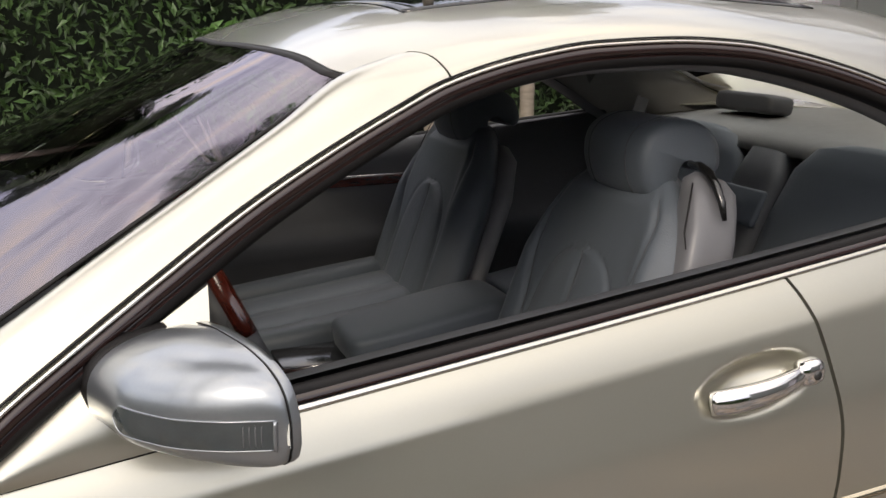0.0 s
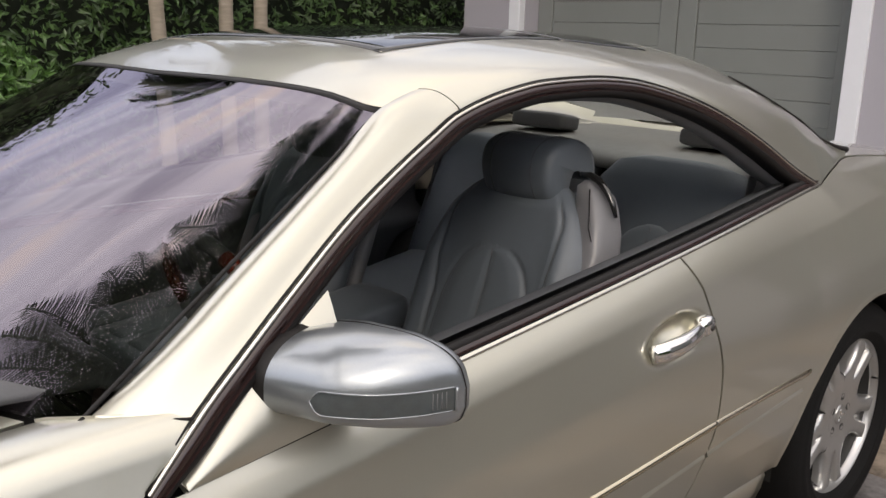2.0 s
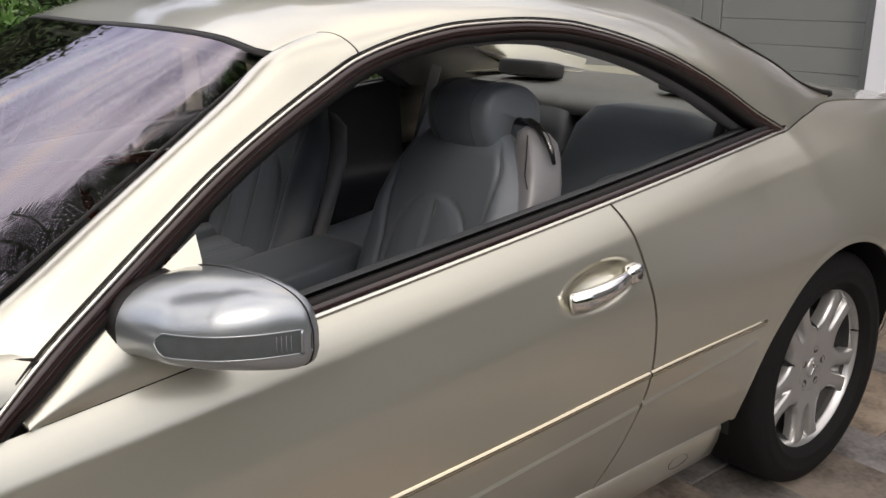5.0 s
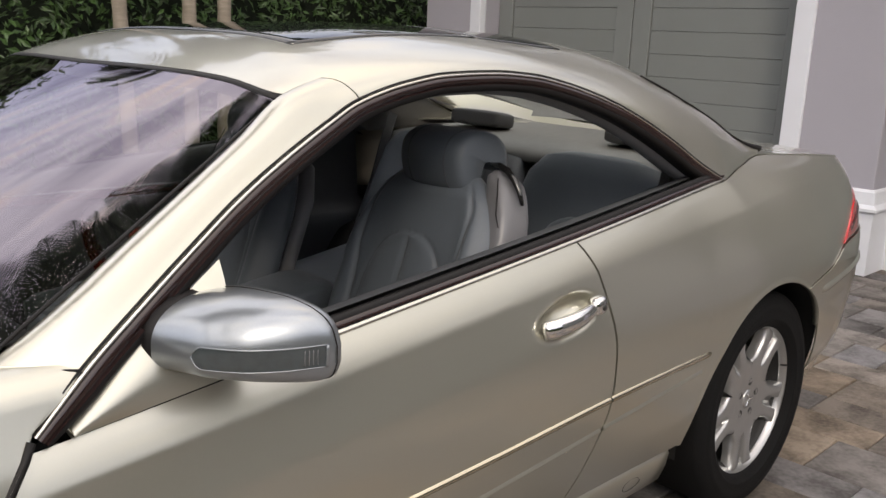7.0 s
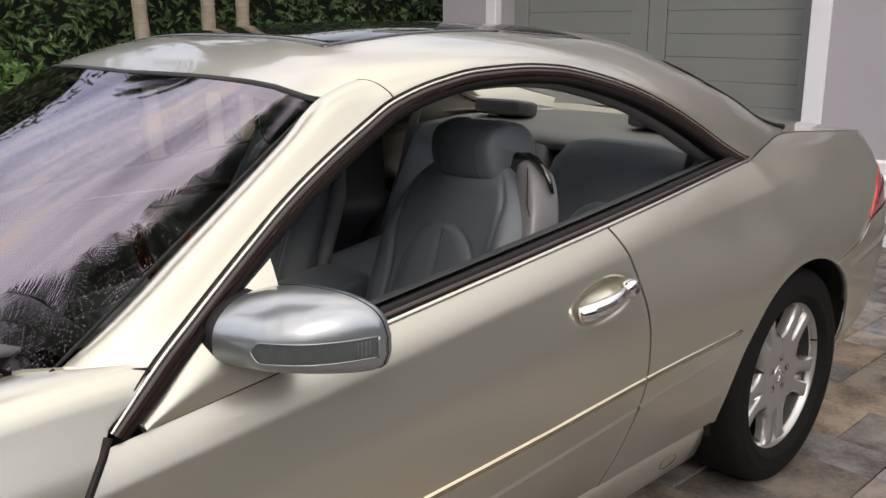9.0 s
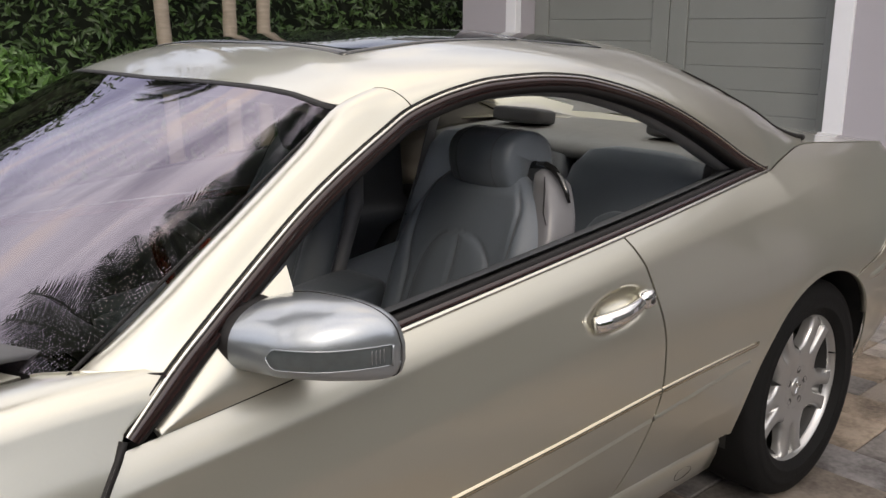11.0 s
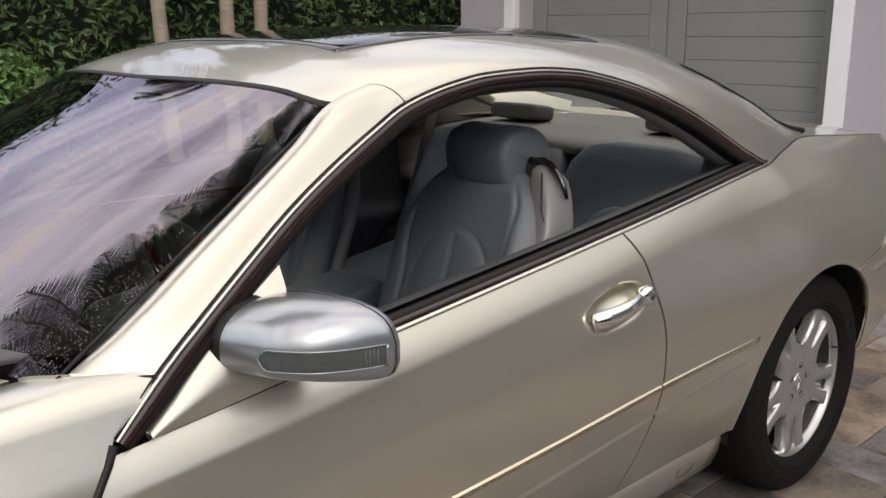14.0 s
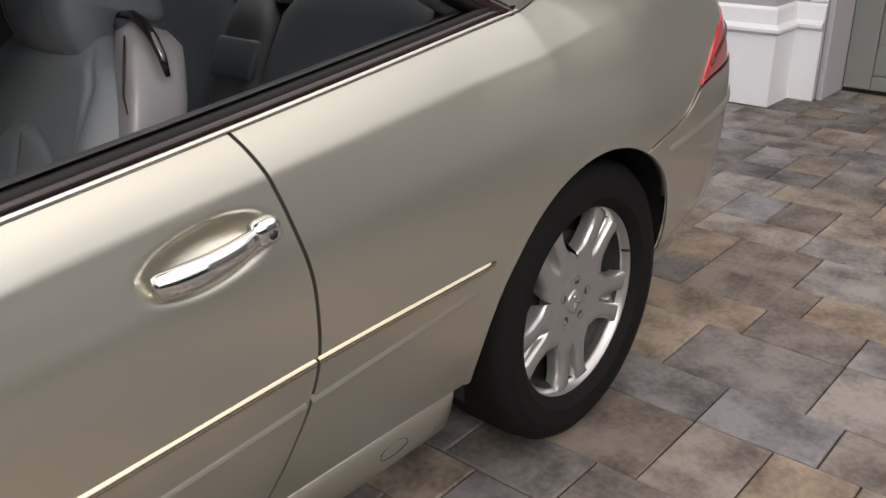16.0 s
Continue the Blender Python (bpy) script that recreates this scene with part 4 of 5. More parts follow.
wheel = make_wheel()
wheel.matrix_basis = pose(0.0, -0.768, 0.329)
wheel.parent = car
for x, y, turn in ((FRONT_X, -0.768, 0), (0.0, 0.768, 180), (FRONT_X, 0.768, 180)):
    c = copy_thing(wheel, pose(x, y, 0.329, 0, 0, turn))
    c.parent = car
for s in (-1, 1):
    for cx in (ARCH_X, FRONT_X):
        rows = []
        for k in range(25):
            a = math.pi * 1.06 - math.pi * 1.12 * k / 24
            r = ARCH_R + 0.012
            rows.append([Vector((cx + r * math.cos(a), s * w, ARCH_Z + r * math.sin(a))) for w in (side_w(cx + r * math.cos(a), max(0.31, ARCH_Z + r * math.sin(a))) - 0.007, 0.75, 0.62)] + [Vector((cx + 0.02 * math.cos(a), s * 0.60, ARCH_Z + 0.02 * math.sin(a)))])
        part("wheel_arch_liner", grid(rows), BLACK_PLASTIC, car)

# ---- inner shell behind the skin ----
for s in (-1, 1):
    # black sheet added to darken the panel gaps and stop light
    rows = [[Vector((x, s * (side_w(x, z) - 0.042), z)) for z in spread(0.30, belt_z(x) - 0.01, 10)] for x in [v for v in spread(-2.3, -0.42, 60) if abs(v + 0.957) > 0.135]]
    part("gap_shade_shell", grid(rows, flip=s < 0), BLACK_PLASTIC, car)
    rows = []
    for x in spread(-1.98, -0.20, 40):
        zt = belt_z(x) + 0.022
        rows.append([Vector((x, s * w, z)) for w, z in ((belt_w(x) - 0.045, zt), (belt_w(x) - 0.075, zt - 0.004), (0.735, zt - 0.05), (0.715, 0.72), (0.66, 0.68), (0.655, 0.64), (0.70, 0.60), (0.71, 0.40), (0.70, 0.27))])
    part("door_card", grid(rows, flip=s > 0), LEATHER_DARK, car, "dark grey leather door lining with armrest")
part("floor_pan", box(-2.35, -0.78, 0.20, -0.42, 0.78, 0.24), CARPET, car, smooth=False)
part("bulkhead", box(-2.40, -0.72, 0.24, -2.36, 0.72, 0.88), BLACK_PLASTIC, car, smooth=False)
part("boot_bulkhead", box(0.10, -0.70, 0.24, 0.13, 0.70, 0.93), BLACK_PLASTIC, car, smooth=False)
# ceiling lining
rows = []
for i in range(24):
    a = i / 23
    rows.append([roof_point(lerp(-1.57 + 0.10 * u * u, -0.30, a), u, 1, -0.03) for u in spread(-0.93, 0.93, 31)])
rows.append([p + Vector((0.02, 0, -0.045)) for p in rows[-1]])
part("headliner", grid(rows), FABRIC, car, "light grey cloth headliner")
for s in (-1, 1):
    rows = []
    inner = curve((-0.45, 0.62), (-0.30, 0.70), (-0.27, 0.725), (-0.14, 0.785), (0.0, 0.842), (0.16, 0.912), (0.27, 0.956))
    for i in range(24):
        x = lerp(-0.45, 0.25, i / 23)
        rows.append([Vector((x, s * (roof_w(x) * u - 0.030 * max(0, (u - 0.9) / 0.1)), roof_z(x, u) - 0.022)) for u in spread(inner(x), 1.0, 10)])
    part("rear_pillar_lining", grid(rows), FABRIC, car)
# parcel shelf
shelf = thicken(grid([[Vector((x, y, z - 0.012 * (y / 0.62) ** 4)) for y in spread(-0.62, 0.62, 17)] for x, z in ((-0.13, 0.935), (-0.115, 0.962), (-0.06, 0.970), (0.10, 0.980), (0.40, 0.992))]), 0.02)
part("parcel_shelf", shelf, FABRIC, car, "pale grey parcel shelf below the rear window")
# dashboard
dash = [[Vector((x, y, z)) for y in spread(-0.72, 0.72, 9)] for x, z in ((-2.33, 0.90), (-2.15, 0.91), (-2.0, 0.90), (-1.92, 0.86), (-1.88, 0.78), (-1.90, 0.62), (-1.95, 0.45))]
part("dashboard", thicken(grid(dash), 0.01), LEATHER_DARK, car, "dark padded dashboard")
part("dash_veneer", box(-1.892, -0.70, 0.70, -1.872, 0.70, 0.75, 0.006, 2), WOOD, car)
# steering wheel
st = empty("steering_wheel", pose(-1.61, -0.375, 0.815, 0, 66, 0))
st.parent = car
full = [(0.188 * math.cos(2 * math.pi * k / 48), 0.188 * math.sin(2 * math.pi * k / 48), 0) for k in range(49)]
part("leather_rim", tube(full[35:] + full[1:13], 0.0145, 10), LEATHER_DARK, st)
part("leather_rim", tube(full[20:29], 0.0145, 10), LEATHER_DARK, st)
part("wooden_rim", tube(full[12:21], 0.0150, 10), WOOD, st, "dark red polished wooden rim section")
part("wooden_rim", tube(full[28:36], 0.0150, 10), WOOD, st, "dark red polished wooden rim section")
part("boss", moved(blob(0.075, 0.085, 0.03, 2.6, 20, 10), pose(0, 0, -0.02)), LEATHER_DARK, st)
for a in (0, 180, 270):
    part("wheel_spoke", moved(box(0.06, -0.022, -0.02, 0.18, 0.022, -0.004, 0.006, 2), pose(0, 0, 0, 0, 0, a)), LEATHER_DARK, st)
# centre console and armrest
part("centre_console", box(-1.90, -0.12, 0.24, -0.95, 0.12, 0.53, 0.03, 3), PLASTIC_GREY, car)
part("console_panel", box(-1.86, -0.085, 0.532, -1.46, 0.085, 0.545, 0.006, 2), WOOD, car)
part("armrest", moved(blob(0.20, 0.108, 0.042, 6.0, 32, 16), pose(-1.13, -0.01, 0.612, 0, -8, 0)), LEATHER, car, "grey leather centre armrest")


# ---- seats ----
def padded(outline, depth, crown, n=16):
    """A cushion from a list of (along, half width) rows, its face along +z crowned, its back flat."""
    rows = []
    widest = max(hw for _, hw in outline)
    for a, hw in outline:
        row = []
        thick = min(1, hw / (0.62 * widest)) ** 0.7
        for k in range(n):
            t = 2 * math.pi * k / n
            cx, cz = math.copysign(abs(math.cos(t)) ** 0.55, math.cos(t)), math.copysign(abs(math.sin(t)) ** 0.6, math.sin(t))
            row.append(Vector((a, cx * hw, cz * depth * thick + (crown * (1 - cx * cx) if cz > 0 else 0))))
        rows.append(row)
    bm = grid(rows, closed=True)
    bm.verts.ensure_lookup_table()
    bm.faces.new([bm.verts[k] for k in range(n)][::-1])
    bm.faces.new([bm.verts[(len(rows) - 1) * n + k] for k in range(n)])
    bmesh.ops.recalc_face_normals(bm, faces=bm.faces[:])
    return bm


def front_seat(s, slide=0.0):
    root = empty("front_seat", pose(-0.985 + slide, s * 0.395, 0.46))
    root.parent = car
    back = pose(-0.02, 0, 0.06, 0, -70, 0)
    # x runs up the backrest, +z faces forwards after the turn
    half = curve((0.0, 0.222), (0.03, 0.240), (0.14, 0.250), (0.28, 0.246), (0.36, 0.232), (0.43, 0.200), (0.48, 0.160), (0.515, 0.110), (0.53, 0.060))
    arch = curve((0.0, 0.136), (0.18, 0.132), (0.25, 0.120), (0.295, 0.100), (0.322, 0.074), (0.337, 0.045), (0.343, 0.004))
    fold_y = curve((0.0, 0.152), (0.20, 0.156), (0.32, 0.168), (0.40, 0.166), (0.48, 0.130), (0.53, 0.050))

    def face(h, y):
        """Height of the backrest's face: side bolsters, a fluted pad with an arched top, sewn grooves."""
        w = half(h)
        v = min(1.0, abs(y) / w)
        z = 0.056 * max(0.0, 1 - v**5) ** 0.5 * min(1, 0.35 + (0.53 - h) / 0.12)
        z += 0.026 * math.exp(-((v - 0.80) / 0.15) ** 2) * min(1, max(0.12, (0.46 - h) / 0.16))
        z -= 0.006 * math.exp(-((abs(y) - fold_y(h)) / 0.006) ** 2) * min(1, max(0, (0.50 - h) / 0.05))
        if h < 0.343:
            inside = arch(h) - abs(y)
            z += 0.009 * math.sin(0.5 * math.pi * min(1, max(0, inside / 0.05))) - 0.005 * math.exp(-(inside / 0.005) ** 2)
            z -= 0.0045 * math.exp(-(y / 0.010) ** 2) * min(1, (0.343 - h) / 0.03)
        return z

    rows = []
    for h in spread(0.0, 0.53, 80):
        w = half(h)
        row = [Vector((h, y, face(h, y))) for y in spread(-w, w, 101)]
        row += [Vector((h, y, -0.045 * (1 - (y / w) ** 4) ** 0.5)) for y in spread(w, -w, 13)[1:-1]]
        rows.append(row)
    b = grid(rows, closed=True)
    b.verts.ensure_lookup_table()
    m = len(rows[0])
    b.faces.new([b.verts[k] for k in range(m)][::-1])
    b.faces.new([b.verts[79 * m + k] for k in range(m)])
    bmesh.ops.recalc_face_normals(b, faces=b.faces[:])
    part("backrest", moved(b, back), LEATHER, root, "grey leather backrest with bolsters and a fluted pad")
    for seam in ([(x, 0.0) for x in spread(0.01, 0.335, 16)], [(x, -arch(x)) for x in spread(0.01, 0.342, 24)] + [(x, arch(x)) for x in spread(0.342, 0.01, 24)]):
        part("pad_seam", tube([back @ Vector((x, y, face(x, y) + 0.0004)) for x, y in seam], 0.0012, 5), LEATHER_DARK, root)
    for sg in (-1, 1):
        part("bolster_seam", tube([back @ Vector((x, sg * fold_y(x), face(x, fold_y(x)) + 0.0004)) for x in spread(0.01, 0.47, 30)], 0.0012, 5), LEATHER_DARK, root)
    # headrest: a thick pad folded over, its ends showing the arch
    head = empty("headrest", pose(0.150, -s * 0.012 * 0, 0.588, 0, -6, 0))
    head.parent = root
    fold = [(-0.040, -0.070), (-0.066, -0.066), (-0.080, -0.035), (-0.083, 0.005), (-0.070, 0.042), (-0.035, 0.062), (0.015, 0.064), (0.060, 0.046), (0.088, 0.012), (0.092, -0.032), (0.076, -0.046), (0.054, -0.034), (0.032, -0.016), (0.008, -0.014), (-0.006, -0.030), (-0.016, -0.055)]
    loop = []
    for i in range(len(fold)):
        p0, p1, p2, p3 = [Vector((*fold[(i + k) % len(fold)], 0)) for k in (-1, 0, 1, 2)]
        for t in (0, 0.33, 0.67):
            loop.append(0.5 * (2 * p1 + (p2 - p0) * t + (2 * p0 - 5 * p1 + 4 * p2 - p3) * t * t + (3 * p1 - p0 - 3 * p2 + p3) * t**3))
    mid = Vector((-0.030, 0.010, 0))
    rows = []
    for i in range(33):
        t = -1 + 2 * i / 32
        e = max(0, (abs(t) - 0.78) / 0.22)
        k = 1 - 0.22 * (1 - math.sqrt(max(0, 1 - e * e)))
        y = 0.108 * t + s * 0.008
        rows.append([Vector((mid.x + (q.x - mid.x) * k + 0.018 * t * t, y, mid.y + (q.y - mid.y) * k - 0.004 * t * t)) for q in loop])
    b = grid(rows, closed=True)
    b.verts.ensure_lookup_table()
    n = len(loop)
    b.faces.new([b.verts[k] for k in range(n)][::-1])
    b.faces.new([b.verts[32 * n + k] for k in range(n)])
    bmesh.ops.recalc_face_normals(b, faces=b.faces[:])
    part("pad", b, LEATHER, head, "grey leather headrest pad folded over at the top", sharp=60)
    for k in (7, 25):
        part("headrest_seam", tube([p * 1.004 for p in rows[k][:24]], 0.0011, 5), LEATHER_DARK, head)
    for sg in (-1, 1):
        part("post", tube([(0.0, sg * 0.05, -0.12), (0.01, sg * 0.05, 0.01)], 0.007, 8), CHROME, head)
    # moulded shell on the outer shoulder that carries the belt
    b = padded([(0.02, 0.028), (0.12, 0.036), (0.28, 0.040), (0.38, 0.042), (0.44, 0.042), (0.49, 0.036), (0.52, 0.026), (0.538, 0.012)], 0.050, 0.0, 28)
    for v in b.verts:
        v.co.y -= s * 0.062 * max(0.0, (v.co.x - 0.36) / 0.18) ** 1.5
    part("belt_shell", moved(b, back @ pose(0.0, s * 0.222, -0.022, s * 6)), SHELL_GREY, root, "satin grey plastic belt shell on the seat shoulder")
    line = [back @ Vector((x, s * y, z)) for x, y, z in ((0.515, 0.192, 0.028), (0.47, 0.208, 0.031), (0.43, 0.219, 0.031), (0.405, 0.232, 0.027), (0.392, 0.252, 0.008), (0.388, 0.258, -0.03))]
    part("shell_joint", tube(line, 0.0015, 6), RUBBER, root)
    cap = [back @ Vector((x, s * y, z)) for x, y, z in ((0.548, 0.140, 0.006), (0.549, 0.165, 0.004), (0.540, 0.190, 0.0), (0.522, 0.212, -0.006), (0.498, 0.230, -0.014), (0.470, 0.243, -0.022))]
    part("belt_cap", tube(cap, [0.005, 0.0075, 0.0085, 0.008, 0.007, 0.004], 12), BLACK_GLOSS, root, "glossy black belt outlet on the shell")
    part("back_shell", moved(padded([(0.02, 0.21), (0.10, 0.235), (0.36, 0.235), (0.46, 0.19), (0.49, 0.12)], 0.03, 0.0, 20), back @ pose(0, 0, -0.055)), PLASTIC_GREY, root)
    seat = pose(-0.53, 0, 0.0, 0, -6, 0)
    part("cushion", moved(padded([(0.0, 0.16), (0.015, 0.20), (0.05, 0.235), (0.25, 0.255), (0.45, 0.25), (0.52, 0.22)], 0.075, 0.0, 28), seat), LEATHER, root, "grey leather seat cushion")
    for sg in (-1, 1):
        b = padded([(0.02, 0.02), (0.06, 0.045), (0.30, 0.052), (0.48, 0.045), (0.53, 0.02)], 0.038, 0.006, 18)
        part("cushion_bolster", moved(b, seat @ pose(0, sg * 0.20, 0.055)), LEATHER, root)
        b = padded([(0.03, 0.05), (0.05, 0.062), (0.30, 0.066), (0.46, 0.06), (0.49, 0.03)], 0.010, 0.006, 18)
        part("cushion_pad", moved(b, seat @ pose(0, sg * 0.068, 0.066)), LEATHER, root)
    part("seat_base", box(-0.46, -0.20, -0.21, -0.04, 0.20, -0.06, 0.02, 2), BLACK_PLASTIC, root)
    return root


front_seat(-1)
front_seat(1)


def rear_seat(s):
    root = empty("rear_seat", pose(-0.30, s * 0.355, 0.50))
    root.parent = car
    back = pose(0.0, 0, 0.0, 0, -66, 0)
    part("backrest", moved(padded([(0.0, 0.26), (0.04, 0.285), (0.30, 0.29), (0.44, 0.27), (0.50, 0.22), (0.52, 0.14)], 0.065, 0.0, 28), back), LEATHER, root, "grey leather rear backrest")
    pad = padded([(0.0, 0.125), (0.05, 0.130), (0.18, 0.126), (0.24, 0.110), (0.28, 0.084), (0.30, 0.055), (0.312, 0.024)], 0.018, 0.008, 30)
    part("back_pad", moved(pad, back @ pose(0, 0, 0.056)), LEATHER, root)
    part("pad_seam", tube([back @ Vector((x, 0, 0.083 - 0.004 * (x > 0.27))) for x in spread(0.01, 0.30, 12)], 0.0016, 6), LEATHER_DARK, root)
    part("cushion", moved(padded([(0.0, 0.24), (0.03, 0.27), (0.40, 0.28), (0.46, 0.25)], 0.08, 0.0, 24), pose(-0.42, 0, -0.05, 0, -8, 0)), LEATHER, root)
    b = blob(0.055, 0.130, 0.030, 5.0, 28, 14)
    part("folded_headrest", moved(b, pose(0.40, 0, 0.535, 0, 8, 0)), LEATHER_DARK, root, "dark folded rear headrest on the shelf")
    return root


rear_seat(-1)
rear_seat(1)
part("rear_centre_pad", moved(padded([(0.0, 0.07), (0.05, 0.085), (0.40, 0.085), (0.48, 0.06)], 0.05, 0.006, 18), pose(-0.32, 0, 0.50, 0, -66, 0)), LEATHER_DARK, car, "dark rear centre panel with ribbed pocket")
for z in (0.60, 0.625, 0.65, 0.675):
    x = -0.32 + (z - 0.50) * 0.445 - 0.062
    part("pocket_rib", tube([(x, -0.075, z), (x, 0.075, z)], 0.004, 6), PLASTIC_GREY, car)
part("pocket_panel", moved(box(0.27, -0.078, 0.040, 0.37, 0.078, 0.060, 0.008, 2), pose(-0.32, 0, 0.50, 0, -66, 0)), LEATHER, car)
for s in (-1, 1):
    part("door_veneer", box(-1.78, s * 0.712 - 0.006, 0.800, -0.72, s * 0.712 + 0.006, 0.828, 0.003, 2), WOOD, car, "dark wooden strip on the door lining")
    part("veneer_edge", tube([(-1.78, s * 0.704, 0.830), (-0.72, s * 0.704, 0.832)], 0.0025, 6), CHROME, car)
part("switch_panel", moved(box(-1.47, -0.075, 0.548, -1.30, 0.075, 0.566, 0.006, 2), pose(0, 0, 0)), BLACK_GLOSS, car)
# rear belts on the quarter linings
for s in (-1, 1):
    part("seat_belt", tube([(-0.13, s * 0.60, 1.04), (-0.17, s * 0.60, 0.93), (-0.25, s * 0.60, 0.67)], 0.024, 8, flat=0.06, ups=(1, 0, 0)), SEAM, car, "grey seat belt webbing")
    part("belt_guide", moved(blob(0.03, 0.012, 0.012, 2.6, 14, 8), pose(-0.255, s * 0.60, 0.66)), BLACK_PLASTIC, car)

# ---- planting ----
def leaves(bm_pts, size, seed, tilt=0.9, out=(0, -1, 0.4)):
    """Many folded leaves in one mesh at the given places."""
    rnd = random.Random(seed)
    verts, faces = [], []
    o = Vector(out)
    for p in bm_pts:
        d = Vector((rnd.gauss(0, 1), rnd.gauss(0, 1), rnd.gauss(0, 1))).normalized()
        nrm = (o + d * tilt).normalized()
        a = nrm.cross(Vector((rnd.gauss(0, 1), rnd.gauss(0, 1), rnd.gauss(0, 1)))).normalized()
        b = nrm.cross(a)
        L = size * rnd.uniform(0.6, 1.35)
        W = L * rnd.uniform(0.36, 0.5)
        i = len(verts)
        p = Vector(p)
        fold = nrm * (W * 0.25)
        verts += [p - a * L * 0.5, p - b * W * 0.45 + fold - a * L * 0.05, p + a * L * 0.55 - nrm * L * 0.12, p + b * W * 0.45 + fold - a * L * 0.05, p + a * L * 0.1]
        faces += [(i, i + 1, i + 4), (i + 1, i + 2, i + 4), (i, i + 4, i + 3), (i + 4, i + 2, i + 3)]
    me = bpy.data.meshes.new("leaves")
    me.from_pydata([tuple(v) for v in verts], [], faces)
    me.update()
    return me


def hedge(name, y, x0, x1, z0, z1, count, size, mat, seed, label, depth=0.5, axis="x"):
    """A dense hedge: a near-black box for the shade within and a coat of leaves with gaps and an uneven face."""
    rnd = random.Random(seed)
    pts = []
    for _ in range(count):
        a, z = rnd.uniform(x0, x1), z0 + (z1 - z0) * rnd.random()
        bulge = noise.noise(Vector((a * 1.3, z * 1.3, seed))) * 0.28 + noise.noise(Vector((a * 4, z * 4, seed))) * 0.12
        yy = y - bulge - abs(rnd.gauss(0, depth * 0.35)) * (1 if rnd.random() < 0.4 else -1) * 0.6
        pts.append((a, yy, z) if axis == "x" else (yy, a, z))
    out = (0, -1, 0.45) if axis == "x" else ((1, 0, 0.45) if y < 0 else (-1, 0, 0.45))
    me = leaves(pts, size, seed, 0.9, out)
    me.materials.append(mat)
    root = tagged(empty(name, pose(0, 0, 0)), label, "hedge")
    ob = new("foliage", me)
    ob.parent = root
    ob["kind"] = "stuff"
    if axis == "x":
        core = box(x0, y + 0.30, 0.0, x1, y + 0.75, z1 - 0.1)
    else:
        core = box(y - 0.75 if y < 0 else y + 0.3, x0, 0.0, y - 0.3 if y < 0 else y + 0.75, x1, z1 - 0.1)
    part("hedge_shade_core", core, HEDGE_DARK, root, smooth=False)
    return root


hedge("hedge", 5.3, -7.5, 8.0, 0.0, 3.0, 26000, 0.085, LEAF, 3, "dense dark green hedge along the driveway")
hedge("hedge", -10.5, -9.0, 9.0, 0.0, 2.8, 9000, 0.15, LEAF, 8, "tall dark green hedge across the driveway", axis="y")
# unseen; added to cut the low sky reflected in the flank
south = hedge("hedge", 8.0, -9.0, 9.5, 0.0, 2.5, 10000, 0.16, LEAF, 9, "tall dark green hedge added out of view for the treeline reflected in the flank")
south.matrix_world = pose(0, 0, 0, 0, 0, 180)
rnd = random.Random(5)
pts = []
for _ in range(2600):
    a = Vector((rnd.gauss(0, 1), rnd.gauss(0, 1), rnd.gauss(0, 1))).normalized()
    r = 0.75 + 0.25 * noise.noise(a * 2.5)
    c = Vector((-0.62, 4.72, 0.90))
    pts.append(c + Vector((a.x * 0.85, a.y * 0.55, abs(a.z) * 0.75 - 0.35)) * r)
me = leaves(pts, 0.135, 6, 1.0, (0, -0.8, 0.6))
me.materials.append(LEAF_BRIGHT)
shrub = tagged(empty("shrub", pose(-0.75, 4.75, 0)), "glossy bright green shrub in front of the hedge", "shrub")
fo = new("foliage", me)
fo.location = (0.75, -4.75, 0)
fo.parent = shrub
fo["kind"] = "stuff"
part("stems", join(*[tube([(0, 0, 0), (0.25 * math.cos(k), 0.2 * math.sin(k), 0.35), (0.5 * math.cos(k), 0.35 * math.sin(k), 0.75)], [0.02, 0.014, 0.006], 6) for k in range(6)]), BARK, shrub)


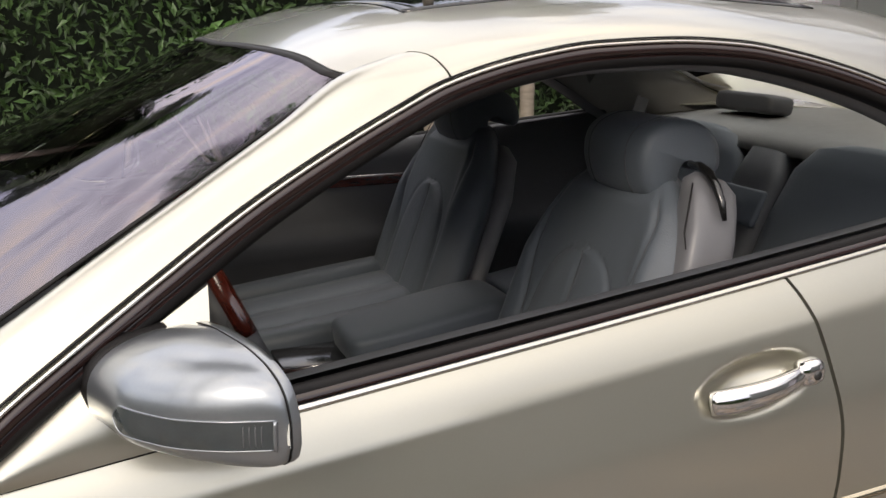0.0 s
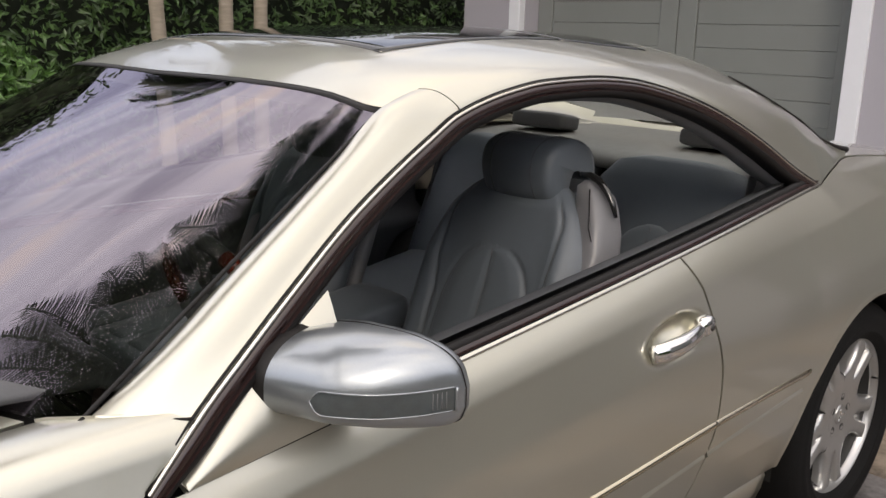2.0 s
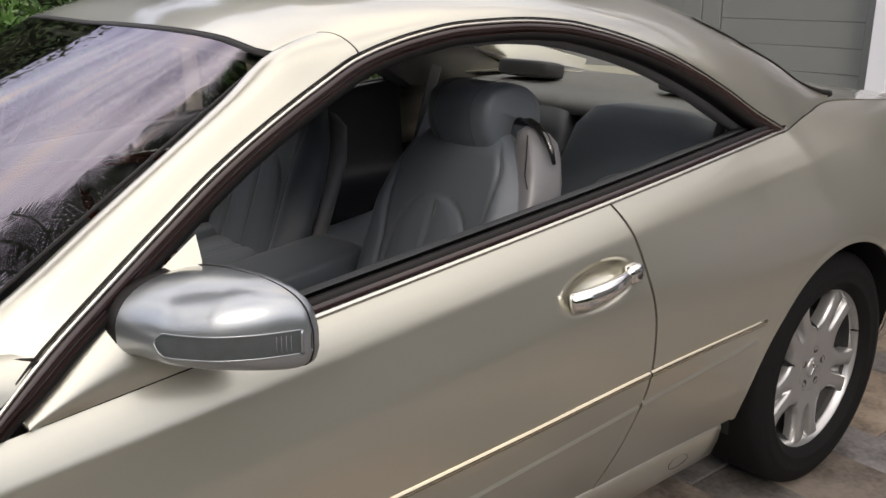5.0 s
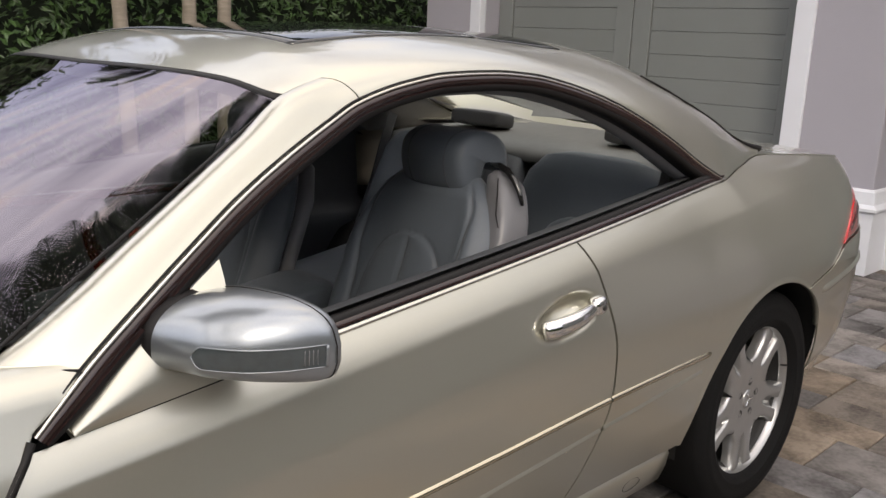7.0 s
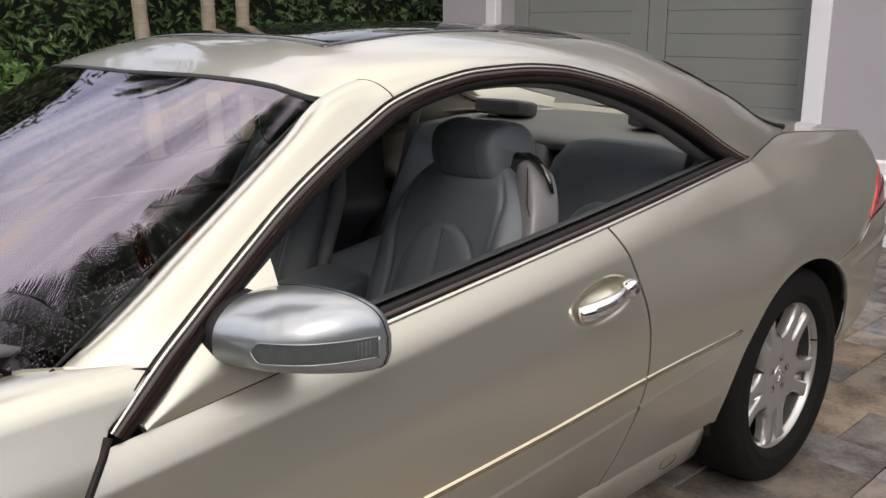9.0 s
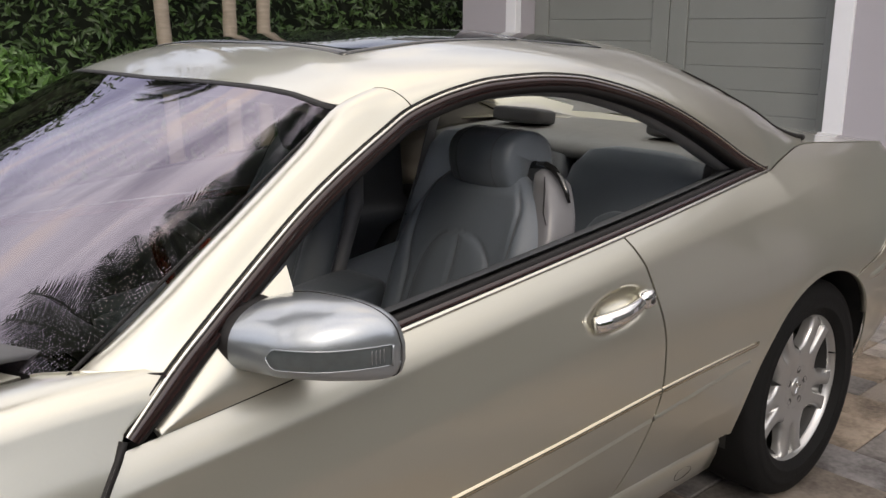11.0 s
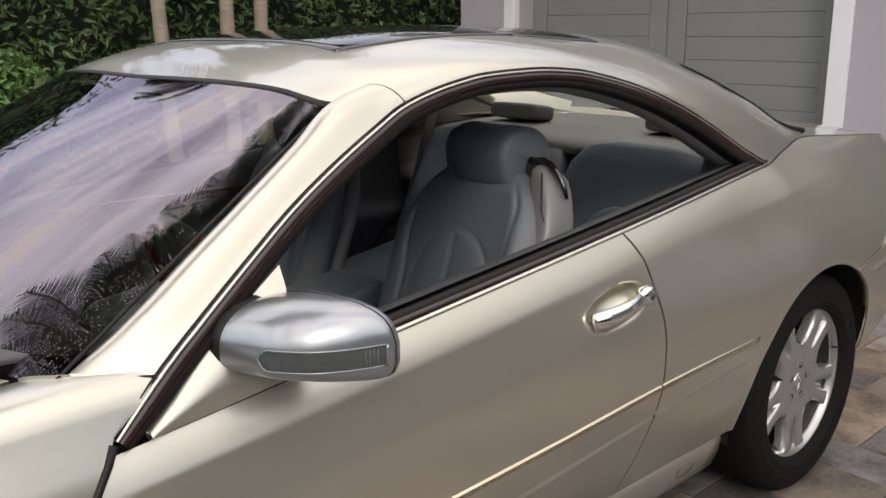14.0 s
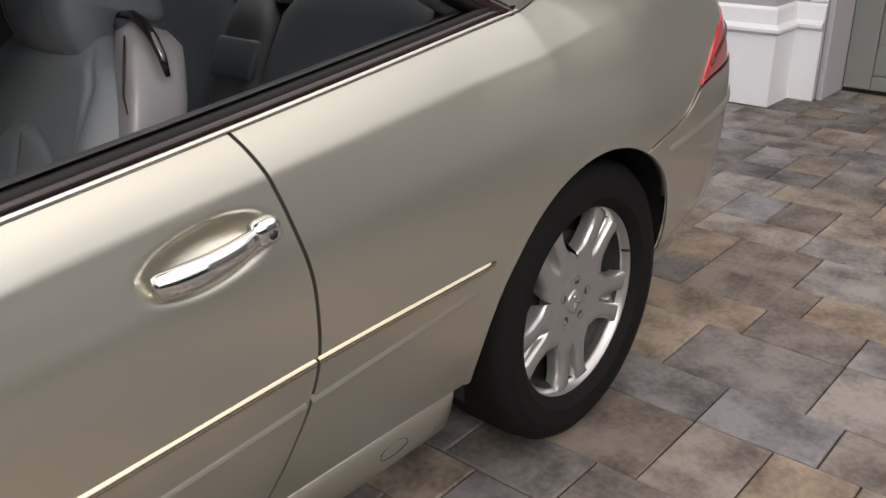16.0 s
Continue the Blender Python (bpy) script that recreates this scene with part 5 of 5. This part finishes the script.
def palm(x, y, lean, height, seed, label, fronds=16, r0=0.075):
    rnd = random.Random(seed)
    root = tagged(empty("palm_tree", pose(x, y, 0)), label, "palm tree", group="palm trees")
    pts, rad = [], []
    for i in range(40):
        t = i / 39
        pts.append((lean * t * height * (0.6 + 0.4 * t), 0.02 * math.sin(5 * t), height * t))
        rad.append(r0 * (1.25 - 0.45 * t) * (1 + (0.05 if i % 2 else 0)))
    part("trunk", tube(pts, rad, 14), BARK, root, "pale ringed trunk")
    top = Vector(pts[-1])
    verts, faces = [], []
    for f in range(fronds):
        a = 2 * math.pi * f / fronds + rnd.uniform(-0.2, 0.2)
        el = rnd.uniform(-0.1, 1.1)
        L = rnd.uniform(1.5, 2.1) * (1 + 0.06 * max(0, height - 5)) * (0.7 if height < 5 else 1)
        d = Vector((math.cos(a) * math.cos(el), math.sin(a) * math.cos(el), math.sin(el)))
        p, seg = top.copy(), 22
        side = d.cross(Vector((0, 0, 1))).normalized()
        for k in range(seg):
            t = k / seg
            q = p + d * (L / seg)
            d = (d + Vector((0, 0, -0.085 - 0.03 * t))).normalized()
            for sg in (-1, 1):
                for h in (0.25, 0.75):
                    base = p.lerp(q, h)
                    ll = 0.55 * math.sin(math.pi * (0.12 + 0.86 * t)) * rnd.uniform(0.85, 1.1)
                    tip = base + side * sg * ll * 0.85 + d * ll * 0.5 + Vector((0, 0, -0.35 * ll + rnd.uniform(-0.05, 0.05)))
                    wv = d * 0.016
                    i = len(verts)
                    mid = base.lerp(tip, 0.5) + Vector((0, 0, 0.06 * ll))
                    verts += [base - wv, base + wv, mid + wv, mid - wv, tip]
                    faces += [(i, i + 1, i + 2, i + 3), (i + 3, i + 2, i + 4)]
            i = len(verts)
            verts += [p - side * 0.012, p + side * 0.012, q + side * 0.012, q - side * 0.012]
            faces.append((i, i + 1, i + 2, i + 3))
            p = q
    me = bpy.data.meshes.new("crown")
    me.from_pydata([tuple(v) for v in verts], [], faces)
    me.materials.append(FROND)
    c = new("crown", me)
    c.parent = root
    return root


palm(0.80, 4.7, -0.05, 3.9, 1, "slim palm with a pale ringed trunk by the hedge", 16, 0.05)
palm(1.32, 4.7, 0.005, 4.1, 2, "slim palm with a pale ringed trunk by the hedge", 16, 0.05)
palm(1.62, 4.7, 0.02, 4.0, 3, "slim palm with a pale ringed trunk by the hedge", 16, 0.05)
palm(-3.1, 5.1, 0.02, 3.3, 7, "low palm with wide fronds at the hedge", 22, 0.07)
tall = palm(-5.3, -3.6, 0.86, 7.8, 4, "tall curved palm leaning over the driveway", 26, 0.11)
tall.matrix_world = pose(-5.3, -3.6, 0, 0, 0, 59)
tall = palm(-7.2, -3.4, 0.90, 7.4, 5, "tall curved palm leaning over the driveway", 24, 0.11)
tall.matrix_world = pose(-7.2, -3.4, 0, 0, 0, 61)

# planting bed edge
bed = structure(part("planting_bed", box(-8, 4.35, -0.01, 3.2, 9.0, 0.03, 0.01, 1), SOIL, smooth=False), "dark mulched planting bed below the hedge", "planting bed")

# ---- pavers ----
def paver_material():
    m = material("mixed_concrete_paver", (0.216, 0.199, 0.185), 0.72, vary=1.0, scale=6.5, lo=0.55, hi=0.86, bump=0.35, bump_scale=55, color2=(0.076, 0.068, 0.063), piece=0.30, rough_vary=0.15)
    n, l = m.node_tree.nodes, m.node_tree.links
    p = n["Principled BSDF"]
    src = p.inputs["Base Color"].links[0].from_socket
    inf = n.new("ShaderNodeObjectInfo")
    mul = n.new("ShaderNodeMath")
    mul.operation = "MULTIPLY"
    mul.inputs[1].default_value = 7.31
    fr = n.new("ShaderNodeMath")
    fr.operation = "FRACT"
    ramp = n.new("ShaderNodeValToRGB")
    r = ramp.color_ramp.elements
    r[0].position, r[0].color = 0.0, (0.74, 0.79, 0.90, 1)
    r[1].position, r[1].color = 1.0, (1.15, 0.99, 0.79, 1)
    k = r.new(0.55)
    k.color = (0.95, 0.945, 0.95, 1)
    mix = n.new("ShaderNodeMix")
    mix.data_type, mix.blend_type = "RGBA", "MULTIPLY"
    mix.inputs["Factor"].default_value = 1.0
    l.new(inf.outputs["Random"], mul.inputs[0])
    l.new(mul.outputs[0], fr.inputs[0])
    l.new(fr.outputs[0], ramp.inputs["Fac"])
    l.new(src, mix.inputs["A"])
    l.new(ramp.outputs["Color"], mix.inputs["B"])
    l.new(mix.outputs["Result"], p.inputs["Base Color"])
    return m


PAVER = paver_material()
driveway = structure(empty("pavement", pose(0, 0, 0)), "driveway of mixed grey and tan concrete pavers", "pavement")
paver_mesh = {}


def paver_data(w, l):
    key = (round(w, 3), round(l, 3))
    if key not in paver_mesh:
        g, b = 0.002, 0.004
        a, c = w / 2 - g, l / 2 - g
        v = [(-a, -c, -0.05), (a, -c, -0.05), (a, c, -0.05), (-a, c, -0.05), (-a, -c, -b), (a, -c, -b), (a, c, -b), (-a, c, -b), (-a + b, -c + b, 0), (a - b, -c + b, 0), (a - b, c - b, 0), (-a + b, c - b, 0)]
        f = [(8, 9, 10, 11)] + [(i, (i + 1) % 4, (i + 1) % 4 + 4, i + 4) for i in range(4)] + [(i + 4, (i + 1) % 4 + 4, (i + 1) % 4 + 8, i + 8) for i in range(4)]
        me = bpy.data.meshes.new("paver")
        me.from_pydata(v, [], f)
        me.materials.append(PAVER)
        paver_mesh[key] = me
    return paver_mesh[key]


rnd = random.Random(21)
U = 0.0965
far_v, far_f = [], []
widths = [3, 2, 3, 2, 2]
xx = -0.083
fw = []
i = 0
while xx < 3.9:
    fw.append((xx, widths[i % 5]))
    xx += widths[i % 5] * U
    i += 1
xx, i = -0.083, 4
bw = []
while xx > -8.5:
    xx -= widths[i % 5] * U
    bw.append((xx, widths[i % 5]))
    i -= 1
count = 0
for x0, w in bw[::-1] + fw:
    y = -6.0 + rnd.choice((0, 1, 2)) * U
    while y < 4.3:
        l = rnd.choice((2, 2, 3, 3, 4)) if w == 3 else rnd.choice((2, 3, 3, 4))
        cx, cy = x0 + w * U / 2, y + l * U / 2
        y += l * U
        if cx > 3.2 and cy > 0.0 or cx > 3.9:
            continue
        close = -0.75 < cx < 3.3 and -2.6 < cy < -0.45 or (cx > 1.4 and -2.6 < cy < 0.3)
        if close and count < 300:
            count += 1
            ob = new("paver", paver_data(w * U, l * U))
            ob.location = (cx, cy, rnd.uniform(-0.0015, 0.0012))
            ob.rotation_euler = (rnd.gauss(0, 0.0025), rnd.gauss(0, 0.0025), rnd.gauss(0, 0.004))
            ob.parent = driveway
        else:
            base = len(far_v)
            src = paver_data(w * U, l * U)
            dz = rnd.uniform(-0.0015, 0.0012)
            far_v += [(v.co.x + cx, v.co.y + cy, v.co.z + dz) for v in src.vertices]
            far_f += [tuple(base + k for k in p.vertices) for p in src.polygons]
me = bpy.data.meshes.new("outer_pavers")
me.from_pydata(far_v, [], far_f)
PAVER_FAR = PAVER.copy()
PAVER_FAR.name = "mixed_concrete_paver_joined"
n2, l2 = PAVER_FAR.node_tree.nodes, PAVER_FAR.node_tree.links
geo = n2.new("ShaderNodeNewGeometry")
for lk in list(l2):
    if lk.from_node.type == "OBJECT_INFO":
        l2.new(geo.outputs["Random Per Island"], lk.to_socket)
me.materials.append(PAVER_FAR)
op = new("outer_pavers", me)
op.parent = driveway
op["kind"] = "stuff"
